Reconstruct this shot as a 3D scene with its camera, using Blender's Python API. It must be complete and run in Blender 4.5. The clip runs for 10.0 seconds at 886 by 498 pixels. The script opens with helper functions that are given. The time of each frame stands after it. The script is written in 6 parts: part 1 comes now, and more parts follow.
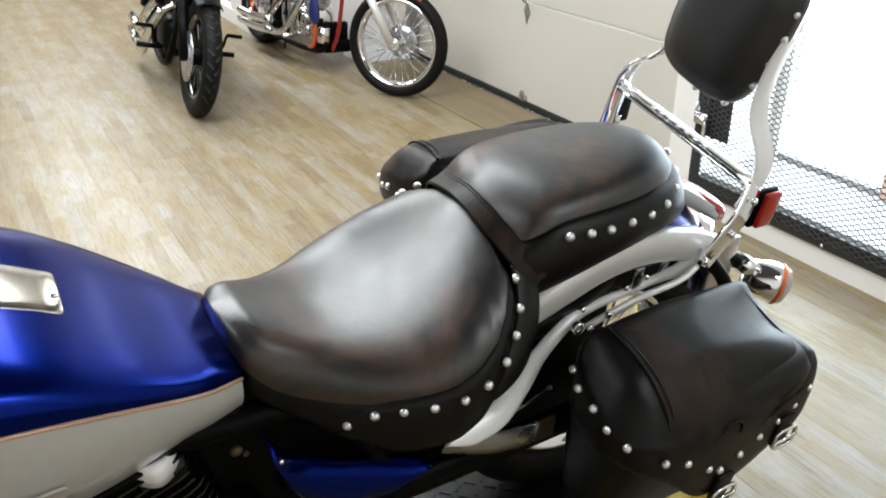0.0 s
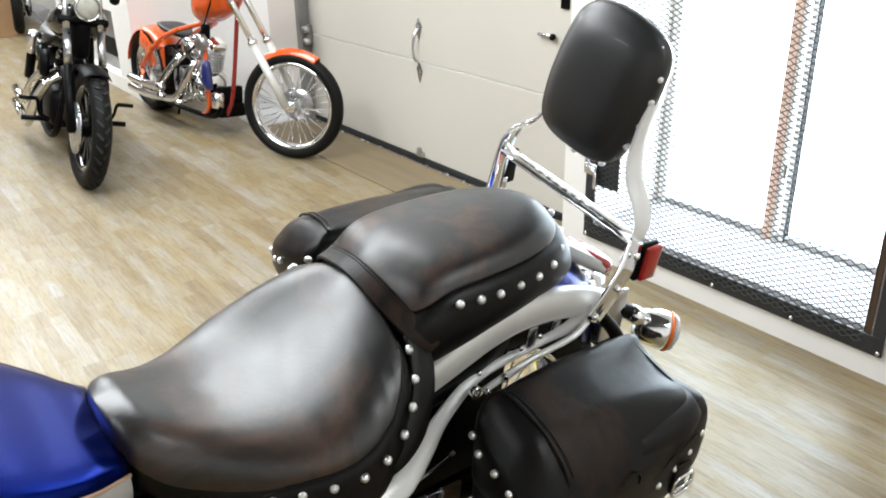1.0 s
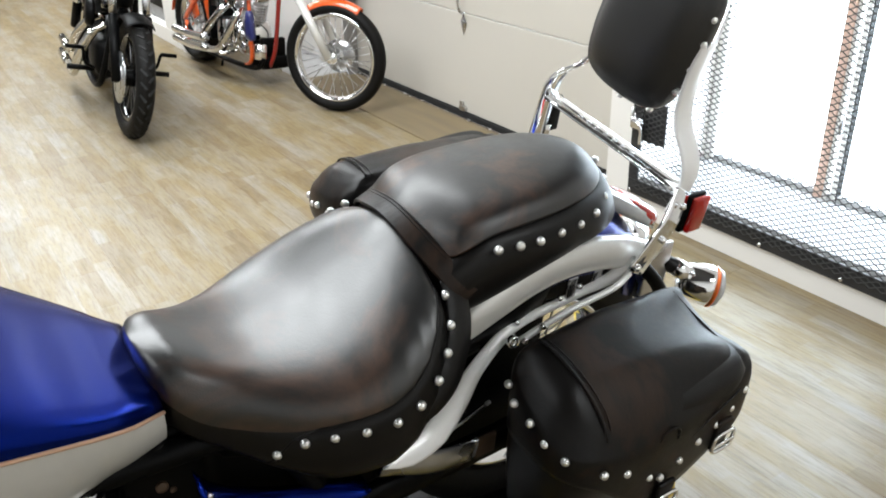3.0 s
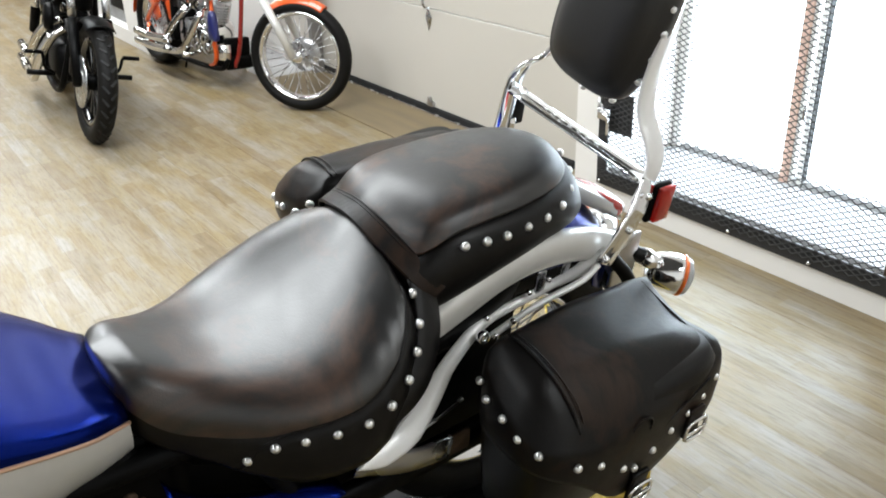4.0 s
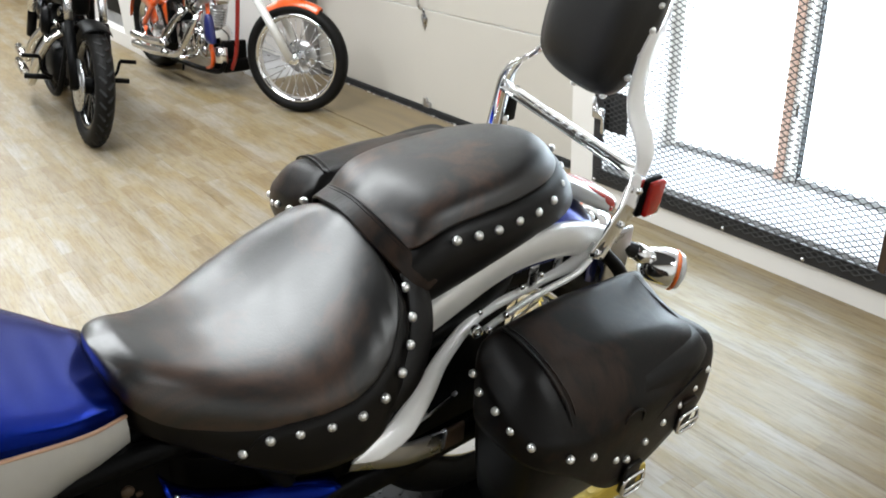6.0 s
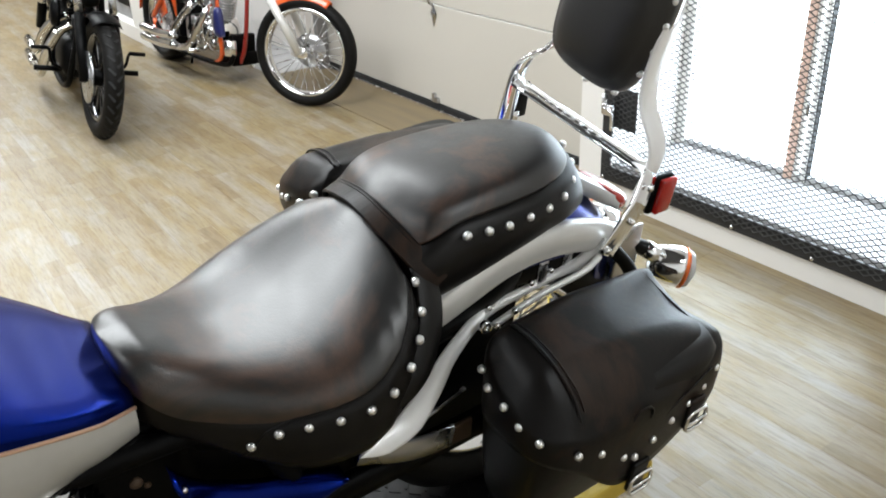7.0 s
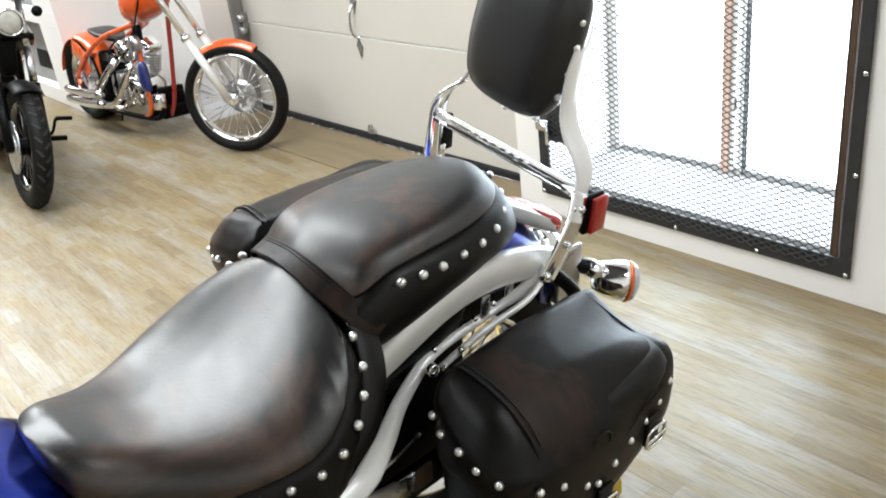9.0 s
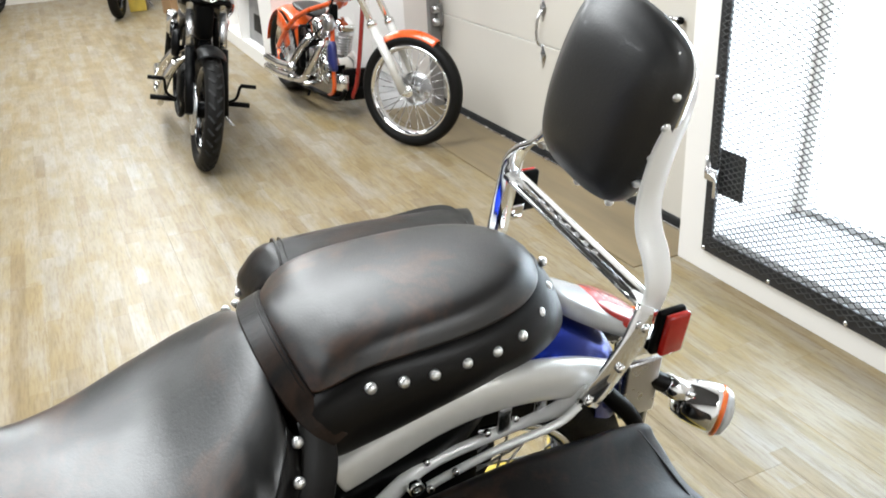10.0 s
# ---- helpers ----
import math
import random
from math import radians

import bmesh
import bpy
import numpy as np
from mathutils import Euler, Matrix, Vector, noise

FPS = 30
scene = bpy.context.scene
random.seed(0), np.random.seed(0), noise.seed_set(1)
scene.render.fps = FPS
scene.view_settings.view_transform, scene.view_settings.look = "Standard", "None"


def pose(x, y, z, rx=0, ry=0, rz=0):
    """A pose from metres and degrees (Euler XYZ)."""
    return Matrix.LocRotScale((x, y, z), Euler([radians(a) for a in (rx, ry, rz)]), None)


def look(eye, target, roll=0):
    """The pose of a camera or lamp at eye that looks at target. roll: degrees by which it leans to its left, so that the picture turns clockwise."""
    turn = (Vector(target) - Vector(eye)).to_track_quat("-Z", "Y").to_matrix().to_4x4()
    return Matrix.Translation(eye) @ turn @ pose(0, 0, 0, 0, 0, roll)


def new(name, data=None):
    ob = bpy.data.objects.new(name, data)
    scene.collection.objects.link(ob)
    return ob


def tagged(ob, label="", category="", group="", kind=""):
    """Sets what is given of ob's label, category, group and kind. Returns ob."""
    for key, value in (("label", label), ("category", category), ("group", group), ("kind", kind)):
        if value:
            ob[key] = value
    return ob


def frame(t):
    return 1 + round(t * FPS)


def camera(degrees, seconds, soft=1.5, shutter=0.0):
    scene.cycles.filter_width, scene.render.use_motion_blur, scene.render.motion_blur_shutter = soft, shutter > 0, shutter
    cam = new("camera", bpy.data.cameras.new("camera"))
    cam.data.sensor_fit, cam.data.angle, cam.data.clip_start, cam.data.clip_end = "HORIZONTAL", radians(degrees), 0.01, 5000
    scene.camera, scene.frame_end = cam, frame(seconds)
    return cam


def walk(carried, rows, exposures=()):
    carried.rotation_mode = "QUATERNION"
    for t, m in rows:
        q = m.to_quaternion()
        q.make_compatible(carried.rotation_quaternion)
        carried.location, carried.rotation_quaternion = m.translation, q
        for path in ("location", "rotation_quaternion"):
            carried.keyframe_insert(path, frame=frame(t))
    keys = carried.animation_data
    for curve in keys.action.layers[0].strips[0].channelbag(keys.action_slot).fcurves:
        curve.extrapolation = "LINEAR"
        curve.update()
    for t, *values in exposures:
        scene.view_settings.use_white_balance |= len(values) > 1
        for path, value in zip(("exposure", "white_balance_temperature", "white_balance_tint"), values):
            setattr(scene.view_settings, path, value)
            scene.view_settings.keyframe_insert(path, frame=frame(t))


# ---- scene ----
cam = camera(55.0, 10.0, soft=1.9)
PATH = [
    (0, (0.5, -0.479, 1.544), (-1.045, 0.405, 0.631), -0.4),
    (0.5, (0.506, -0.455, 1.563), (-0.995, 0.563, 0.719), -0.3),
    (1, (0.513, -0.446, 1.577), (-0.96, 0.64, 0.77), -1.0),
    (1.5, (0.51, -0.446, 1.57), (-0.944, 0.649, 0.741), -0.4),
    (2, (0.512, -0.443, 1.561), (-0.971, 0.605, 0.724), -0.7),
    (2.5, (0.502, -0.438, 1.543), (-1.0, 0.536, 0.652), -0.9),
    (4, (0.497, -0.415, 1.539), (-0.961, 0.614, 0.637), -2.2),
    (4.5, (0.505, -0.41, 1.529), (-0.925, 0.645, 0.613), -1.9),
    (5, (0.511, -0.408, 1.532), (-0.93, 0.643, 0.628), -2.7),
    (5.5, (0.519, -0.413, 1.534), (-0.935, 0.628, 0.638), -2.9),
    (7, (0.513, -0.422, 1.532), (-0.95, 0.596, 0.627), -2.2),
    (7.5, (0.499, -0.425, 1.529), (-0.943, 0.62, 0.621), -2.1),
    (8, (0.501, -0.425, 1.534), (-0.946, 0.644, 0.661), -3.6),
    (8.5, (0.517, -0.458, 1.559), (-0.914, 0.665, 0.729), -6.1),
    (9, (0.507, -0.363, 1.55), (-0.913, 0.746, 0.681), -7.5),
    (9.3, (0.493, -0.214, 1.523), (-1.068, 0.701, 0.671), 0.4),
    (9.5, (0.486, -0.14, 1.523), (-1.104, 0.675, 0.625), 1.3),
    (9.7, (0.466, -0.081, 1.542), (-1.166, 0.692, 0.684), -1.7),
    (10, (0.404, 0.026, 1.54), (-1.26, 0.749, 0.697), -3.2),
]
walk(cam, [(t, look(eye, target, roll)) for t, eye, target, roll in PATH],
     [(0, -0.20), (1, -0.03), (2.5, -0.11), (4.5, -0.15), (5.5, -0.17), (7, -0.20), (8.5, -0.07), (9, -0.03), (10, 0.0)])

# ---------------------------------------------------------------- light and world
world = bpy.data.worlds.new("world")
scene.world = world
world.use_nodes = True
wn = world.node_tree.nodes
sky = wn.new("ShaderNodeTexSky")
sky.sky_type, sky.sun_disc = "NISHITA", False
sky.sun_elevation, sky.sun_rotation = radians(40), radians(20)
world.node_tree.links.new(sky.outputs[0], wn["Background"].inputs[0])
wn["Background"].inputs[1].default_value = 0.12
scene.view_settings.exposure = 0.0


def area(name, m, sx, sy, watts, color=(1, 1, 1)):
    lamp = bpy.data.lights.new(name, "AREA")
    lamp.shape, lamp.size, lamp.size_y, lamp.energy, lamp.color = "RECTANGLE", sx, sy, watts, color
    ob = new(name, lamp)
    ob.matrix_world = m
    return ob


WARM = (0.935, 0.977, 1.0)
for lx, ly in ((-10.4, 0.5), (-8.4, 0.5), (-6.3, 0.6)):
    area("unseen_ceiling_lamp", pose(lx, ly, 3.3), 1.7, 0.6, 112, WARM)
area("unseen_ceiling_lamp", pose(-2.6, -0.4, 3.3), 2.0, 3.6, 272, WARM)
# These two are added, unseen, to brighten the bag blade and lid shoulder.
area("unseen_ceiling_lamp", pose(2.0, 1.8, 3.3), 0.6, 2.2, 56, WARM)
area("unseen_ceiling_lamp", pose(-0.5, -2.9, 3.3), 1.2, 0.5, 42, WARM)
area("unseen_ceiling_lamp", pose(-6.0, -2.4, 3.3), 1.3, 0.5, 75, WARM)
# Unseen fill before the solid east wall, added to brighten chrome and tank.
area("unseen_east_fill", look((2.57, -0.7, 1.55), (0.0, -0.7, 1.55)), 4.6, 2.2, 7, (0.93, 0.97, 1.0))

# ---------------------------------------------------------------- materials


def mat(name, base, rough=0.5, metal=0.0, vary=0.12, scale=6.0, bump=0.0, bump_scale=60.0, coat=0.0, rough_vary=0.1, spec=0.5, stretch=(1, 1, 1), emit=0.0, transmission=0.0):
    m = bpy.data.materials.new(name)
    m.use_nodes = True
    n, l = m.node_tree.nodes, m.node_tree.links
    b = n["Principled BSDF"]
    co = n.new("ShaderNodeTexCoord")
    mp = n.new("ShaderNodeMapping")
    mp.inputs["Scale"].default_value = stretch
    l.new(co.outputs["Object"], mp.inputs[0])
    big, fine = n.new("ShaderNodeTexNoise"), n.new("ShaderNodeTexNoise")
    big.inputs["Scale"].default_value, fine.inputs["Scale"].default_value = scale, bump_scale
    big.inputs["Detail"].default_value, fine.inputs["Detail"].default_value = 4, 4
    l.new(mp.outputs[0], big.inputs["Vector"])
    l.new(mp.outputs[0], fine.inputs["Vector"])
    mix = n.new("ShaderNodeMix")
    mix.data_type = "RGBA"
    lo = [max(0, c * (1 - vary)) for c in base]
    hi = [min(1, c * (1 + vary)) for c in base]
    mix.inputs[6].default_value, mix.inputs[7].default_value = (*lo, 1), (*hi, 1)
    l.new(big.outputs[0], mix.inputs[0])
    l.new(mix.outputs[2], b.inputs["Base Color"])
    rr = n.new("ShaderNodeMapRange")
    rr.inputs[3].default_value, rr.inputs[4].default_value = max(0.02, rough - rough_vary), min(1, rough + rough_vary)
    l.new(big.outputs[0], rr.inputs[0])
    l.new(rr.outputs[0], b.inputs["Roughness"])
    b.inputs["Metallic"].default_value = metal
    b.inputs["Specular IOR Level"].default_value = spec
    b.inputs["Coat Weight"].default_value = coat
    b.inputs["Coat Roughness"].default_value = 0.04
    b.inputs["Transmission Weight"].default_value = transmission
    if emit:
        b.inputs["Emission Color"].default_value = (*base, 1)
        b.inputs["Emission Strength"].default_value = emit
    if bump:
        bp = n.new("ShaderNodeBump")
        bp.inputs["Strength"].default_value, bp.inputs["Distance"].default_value = bump, 0.002
        l.new(fine.outputs[0], bp.inputs["Height"])
        l.new(bp.outputs[0], b.inputs["Normal"])
    return m


# Black leather, also used to put shade on seat sides and bag pouch.
SHADEDLEATHER = mat("shaded_black_leather", (0.0030, 0.0024, 0.0021), 0.38, vary=0.4, scale=9, spec=0.27, bump=0.12, bump_scale=300, rough_vary=0.08)


def worn_leather(name, dark, worn, rough, spec, scale, shine):
    """Leather rubbed grey-brown in patches, with grain and shallow creases."""
    m = mat(name, dark, rough, vary=0.3, scale=scale, spec=spec, bump=0.12, bump_scale=330, rough_vary=0.13)
    n, l = m.node_tree.nodes, m.node_tree.links
    b = n["Principled BSDF"]
    co = n.new("ShaderNodeTexCoord")
    rub = n.new("ShaderNodeTexNoise")
    rub.inputs["Scale"].default_value, rub.inputs["Detail"].default_value, rub.inputs["Roughness"].default_value, rub.inputs["Distortion"].default_value = scale, 9, 0.68, 0.6
    l.new(co.outputs["Object"], rub.inputs["Vector"])
    ramp = n.new("ShaderNodeValToRGB")
    e = ramp.color_ramp.elements
    e[0].position, e[0].color = 0.49, (*dark, 1)
    e[1].position, e[1].color = 0.64, (*worn, 1)
    l.new(rub.outputs[0], ramp.inputs[0])
    l.new(ramp.outputs[0], b.inputs["Base Color"])
    cloud = n.new("ShaderNodeTexNoise")
    cloud.inputs["Scale"].default_value, cloud.inputs["Detail"].default_value, cloud.inputs["Roughness"].default_value = 22, 10, 0.75
    l.new(co.outputs["Object"], cloud.inputs["Vector"])
    both = n.new("ShaderNodeMath")
    both.operation = "ADD"
    l.new(rub.outputs[0], both.inputs[0])
    l.new(cloud.outputs[0], both.inputs[1])
    polish = n.new("ShaderNodeMapRange")
    polish.inputs[1].default_value, polish.inputs[2].default_value, polish.inputs[3].default_value, polish.inputs[4].default_value = 0.78, 1.22, rough - 0.06, rough + 0.065
    l.new(both.outputs[0], polish.inputs[0])
    l.new(polish.outputs[0], b.inputs["Roughness"])
    cre = n.new("ShaderNodeTexVoronoi")
    cre.feature = "DISTANCE_TO_EDGE"
    cre.inputs["Scale"].default_value = 34
    warp = n.new("ShaderNodeMix")
    warp.data_type = "VECTOR"
    warp.inputs[0].default_value = 0.06
    l.new(co.outputs["Object"], warp.inputs[4])
    l.new(rub.outputs["Color"], warp.inputs[5])
    l.new(warp.outputs[1], cre.inputs["Vector"])
    lim = n.new("ShaderNodeMapRange")
    lim.inputs[1].default_value, lim.inputs[2].default_value = 0.0, 0.10
    l.new(cre.outputs["Distance"], lim.inputs[0])
    bp = n.new("ShaderNodeBump")
    bp.inputs["Strength"].default_value, bp.inputs["Distance"].default_value = 0.04, 0.0012
    l.new(lim.outputs[0], bp.inputs["Height"])
    prior = b.inputs["Normal"].links[0].from_socket
    l.new(prior, bp.inputs["Normal"])
    wav = n.new("ShaderNodeBump")
    wav.inputs["Strength"].default_value, wav.inputs["Distance"].default_value = 0.022, 0.012
    l.new(rub.outputs[0], wav.inputs["Height"])
    l.new(bp.outputs[0], wav.inputs["Normal"])
    l.new(wav.outputs[0], b.inputs["Normal"])
    b.inputs["Coat Weight"].default_value = shine
    b.inputs["Coat Roughness"].default_value = 0.40
    return m


SEATLEATHER = worn_leather("worn_seat_leather", (0.0020, 0.0016, 0.0014), (0.066, 0.029, 0.0138), 0.375, 0.72, 3.6, 0.0)
SEATLEATHER.node_tree.nodes["Principled BSDF"].inputs["IOR"].default_value = 1.62
PASSENGERLEATHER = worn_leather("worn_brown_leather", (0.0055, 0.0040, 0.0033), (0.086, 0.038, 0.0185), 0.39, 0.60, 4.2, 0.0)
PASSENGERLEATHER.node_tree.nodes["Principled BSDF"].inputs["IOR"].default_value = 1.60
BAGLEATHER = worn_leather("worn_bag_leather", (0.0028, 0.0022, 0.0019), (0.026, 0.0132, 0.0072), 0.40, 0.24, 6.0, 0.0)
VINYL = mat("backrest_vinyl", (0.005, 0.005, 0.0054), 0.44, vary=0.3, scale=7, spec=0.75, coat=0.08, bump=0.2, bump_scale=260, rough_vary=0.08)
CHROME = mat("chrome", (0.90, 0.905, 0.915), 0.07, 1.0, vary=0.04, scale=12, rough_vary=0.03)
PIPECHROME = mat("brushed_chrome", (0.74, 0.72, 0.68), 0.16, 1.0, vary=0.1, scale=14, rough_vary=0.08)
STUDMETAL = mat("nickel_stud", (0.92, 0.92, 0.91), 0.30, 0.85, vary=0.04, scale=12, rough_vary=0.06)
STEEL = mat("brushed_steel", (0.55, 0.55, 0.56), 0.28, 1.0, vary=0.1, scale=12, rough_vary=0.08)
BLUE = mat("blue_metallic_paint", (0.0002, 0.0110, 0.165), 0.23, 0.92, vary=0.05, scale=30, coat=0.10, rough_vary=0.03, spec=0.1)
BLUE.node_tree.nodes["Principled BSDF"].inputs["Coat Roughness"].default_value = 0.10
CONSOLECHROME = mat("hazy_chrome", (0.56, 0.51, 0.44), 0.22, 1.0, vary=0.05, scale=12, rough_vary=0.04)
SILVER = mat("silver_metallic_paint", (0.66, 0.65, 0.62), 0.36, 0.25, vary=0.05, scale=40, coat=0.8, rough_vary=0.04)
COPPER = mat("copper_pinstripe", (0.66, 0.42, 0.28), 0.35, 0.3, vary=0.05)
BLACKMETAL = mat("black_painted_metal", (0.0018, 0.0018, 0.0019), 0.45, 0.0, vary=0.3, scale=14, spec=0.09, bump=0.1, bump_scale=90)
BLACKGLOSS = mat("black_gloss_paint", (0.004, 0.004, 0.0045), 0.18, 0.0, vary=0.2, scale=14, coat=0.6)
RUBBER = mat("tyre_rubber", (0.0034, 0.0030, 0.0026), 0.60, vary=0.35, scale=10, spec=0.2, bump=0.4, bump_scale=120)
ORANGE = mat("orange_paint", (0.70, 0.095, 0.010), 0.28, 0.0, vary=0.08, scale=12, coat=0.9, rough_vary=0.04)
REDFRAME = mat("red_painted_tube", (0.26, 0.014, 0.009), 0.3, 0.0, vary=0.1, coat=0.6)
REDLENS = mat("red_lens", (0.42, 0.012, 0.008), 0.14, 0.0, vary=0.15, scale=60, coat=0.5)
AMBER = mat("amber_lens", (0.85, 0.16, 0.02), 0.2, 0.0, vary=0.1, coat=0.5)
CLEAR = mat("clear_lens", (0.55, 0.56, 0.57), 0.12, 0.0, vary=0.1, scale=40, coat=0.6)
HEADGLASS = mat("headlight_glass", (0.34, 0.33, 0.29), 0.10, 0.0, vary=0.35, scale=30, coat=0.6)
WHITEWALL = mat("white_wall_paint", (0.78, 0.76, 0.73), 0.6, vary=0.05, scale=1.5, bump=0.12, bump_scale=40)
DOORPAINT = mat("cream_door_paint", (0.55, 0.52, 0.465), 0.45, vary=0.05, scale=1.2, bump=0.06, bump_scale=80)
BEIGE = mat("beige_wall_paint", (0.58, 0.54, 0.49), 0.6, vary=0.06, scale=1.4, bump=0.12, bump_scale=40)
CEILING = mat("dark_ceiling_paint", (0.09, 0.09, 0.093), 0.8, vary=0.05, scale=1.0)
DARKSTEEL = mat("dark_frame_steel", (0.030, 0.030, 0.032), 0.5, 0.3, vary=0.35, scale=9, bump=0.2, bump_scale=70)
RUST = mat("rusty_steel", (0.075, 0.045, 0.026), 0.65, 0.2, vary=0.5, scale=18, bump=0.3, bump_scale=80)
WIRE = mat("mesh_wire", (0.018, 0.017, 0.016), 0.6, 0.0, vary=0.2)
BRICK = mat("outer_tan_post", (0.72, 0.50, 0.40), 0.8, vary=0.2, scale=20, bump=0.3, bump_scale=50)
SILL = mat("grey_sill", (0.42, 0.42, 0.42), 0.7, vary=0.25, scale=7, bump=0.2, bump_scale=40)
YELLOW = mat("worn_yellow_paint", (0.50, 0.36, 0.05), 0.5, 0.0, vary=0.35, scale=14, bump=0.2)
PLATE = mat("black_tread_plate", (0.009, 0.009, 0.010), 0.40, 0.2, vary=0.3, scale=12)
ALU = mat("aluminium", (0.70, 0.70, 0.72), 0.25, 1.0, vary=0.08, scale=20, rough_vary=0.1)
SEAL = mat("black_rubber_seal", (0.003, 0.003, 0.003), 0.8, vary=0.3)
THRESHOLD = mat("worn_threshold_board", (0.185, 0.140, 0.078), 0.5, vary=0.55, scale=5, bump=0.15, bump_scale=40, stretch=(0.3, 2, 1))
PHOTO = mat("grey_photo_print", (0.22, 0.22, 0.22), 0.4, vary=0.8, scale=9)
SKYGLOW = mat("overexposed_daylight", (0.80, 0.91, 1.0), 0.9, vary=0.01, emit=10.5)
TRACK = mat("dull_galvanised_steel", (0.20, 0.19, 0.18), 0.62, 0.3, vary=0.3, scale=9, bump=0.1)
# Nearly white, little metal: the bright reflection is put into the colour.
WHITENEDALLOY = mat("whitened_alloy", (0.98, 0.975, 0.96), 0.30, 0.15, vary=0.02, scale=10, rough_vary=0.03)
SATIN = mat("satin_polished_alloy", (0.96, 0.96, 0.95), 0.38, 0.35, vary=0.05, scale=10)
DARKWALL = mat("grey_wall_paint", (0.36, 0.36, 0.365), 0.7, vary=0.1, scale=1.5, bump=0.1, bump_scale=40)
NAVY = mat("navy_paint", (0.015, 0.02, 0.12), 0.35, vary=0.2, coat=0.5)
CARTON = mat("brown_carton", (0.30, 0.18, 0.09), 0.8, vary=0.2)


def plank_material():
    m = mat("vinyl_oak_plank", (0.46, 0.37, 0.25), 0.37, vary=0.0, scale=3, bump=0.05, bump_scale=50, rough_vary=0.10)
    n, l = m.node_tree.nodes, m.node_tree.links
    b = n["Principled BSDF"]
    co = n.new("ShaderNodeNewGeometry")
    info = n.new("ShaderNodeObjectInfo")
    add = n.new("ShaderNodeVectorMath")
    add.operation = "ADD"
    sc = n.new("ShaderNodeVectorMath")
    sc.operation = "SCALE"
    comb = n.new("ShaderNodeCombineXYZ")
    isl = n.new("ShaderNodeMath")
    isl.operation = "ADD"
    l.new(info.outputs["Random"], isl.inputs[0])
    l.new(co.outputs["Random Per Island"], isl.inputs[1])
    for i in range(3):
        l.new(isl.outputs[0], comb.inputs[i])
    l.new(comb.outputs[0], sc.inputs[0])
    sc.inputs["Scale"].default_value = 37.0
    l.new(co.outputs["Position"], add.inputs[0])
    l.new(sc.outputs[0], add.inputs[1])
    mp = n.new("ShaderNodeMapping")
    mp.inputs["Scale"].default_value = (0.9, 9.0, 1.0)
    l.new(add.outputs[0], mp.inputs[0])
    no = n.new("ShaderNodeTexNoise")
    no.inputs["Scale"].default_value, no.inputs["Detail"].default_value, no.inputs["Roughness"].default_value = 2.2, 6, 0.6
    l.new(mp.outputs[0], no.inputs["Vector"])
    ramp = n.new("ShaderNodeValToRGB")
    e = ramp.color_ramp.elements
    e[0].position, e[0].color = 0.25, (0.200, 0.170, 0.111, 1)
    e[1].position, e[1].color = 0.78, (0.296, 0.268, 0.214, 1)
    k = ramp.color_ramp.elements.new(0.48)
    k.color = (0.256, 0.227, 0.167, 1)
    l.new(no.outputs[0], ramp.inputs[0])
    tone = n.new("ShaderNodeMix")
    tone.data_type, tone.blend_type = "RGBA", "MULTIPLY"
    tone.inputs[0].default_value = 1.0
    # each plank is printed with narrow strips that lean to brown, to yellow oak or to bleached grey
    split = n.new("ShaderNodeSeparateXYZ")
    l.new(co.outputs["Position"], split.inputs[0])

    def step(operation, a, b=None):
        k = n.new("ShaderNodeMath")
        k.operation = operation
        for socket, value in zip(k.inputs, (a, b)):
            if value is not None and not isinstance(value, float):
                l.new(value, socket)
            elif value is not None:
                socket.default_value = value
        return k.outputs[0]

    row = step("FLOOR", step("DIVIDE", split.outputs["Y"], 0.06))
    shift = n.new("ShaderNodeTexWhiteNoise")
    shift.noise_dimensions = "1D"
    l.new(row, shift.inputs["W"])
    block = step("FLOOR", step("ADD", step("DIVIDE", split.outputs["X"], 0.46), step("MULTIPLY", shift.outputs["Value"], 7.3)))
    cell = n.new("ShaderNodeCombineXYZ")
    l.new(row, cell.inputs[0])
    l.new(block, cell.inputs[1])
    pick = n.new("ShaderNodeTexWhiteNoise")
    pick.noise_dimensions = "2D"
    l.new(cell.outputs[0], pick.inputs["Vector"])
    grey = n.new("ShaderNodeValToRGB")
    g = grey.color_ramp.elements
    g[0].position, g[0].color = 0.0, (0.80, 0.72, 0.59, 1)
    g[1].position, g[1].color = 1.0, (1.04, 1.05, 1.09, 1)
    for place, tint in ((0.30, (0.95, 0.87, 0.68, 1)), (0.62, (1.0, 0.96, 0.87, 1))):
        grey.color_ramp.elements.new(place).color = tint
    l.new(pick.outputs["Value"], grey.inputs[0])
    # broad yellowish blotches and scuffs, and an uneven gloss
    blot = n.new("ShaderNodeTexNoise")
    blot.inputs["Scale"].default_value, blot.inputs["Detail"].default_value, blot.inputs["Roughness"].default_value = 3.6, 6, 0.65
    drawn = n.new("ShaderNodeMapping")
    drawn.inputs["Scale"].default_value = (0.8, 2.6, 1.0)
    l.new(add.outputs[0], drawn.inputs[0])
    l.new(drawn.outputs[0], blot.inputs["Vector"])
    stain = n.new("ShaderNodeValToRGB")
    s = stain.color_ramp.elements
    s[0].position, s[0].color = 0.40, (0.88, 0.79, 0.58, 1)
    s[1].position, s[1].color = 0.60, (0.99, 0.99, 1.07, 1)
    l.new(blot.outputs[0], stain.inputs[0])
    stained = n.new("ShaderNodeMix")
    stained.data_type, stained.blend_type = "RGBA", "MULTIPLY"
    stained.inputs[0].default_value = 1.0
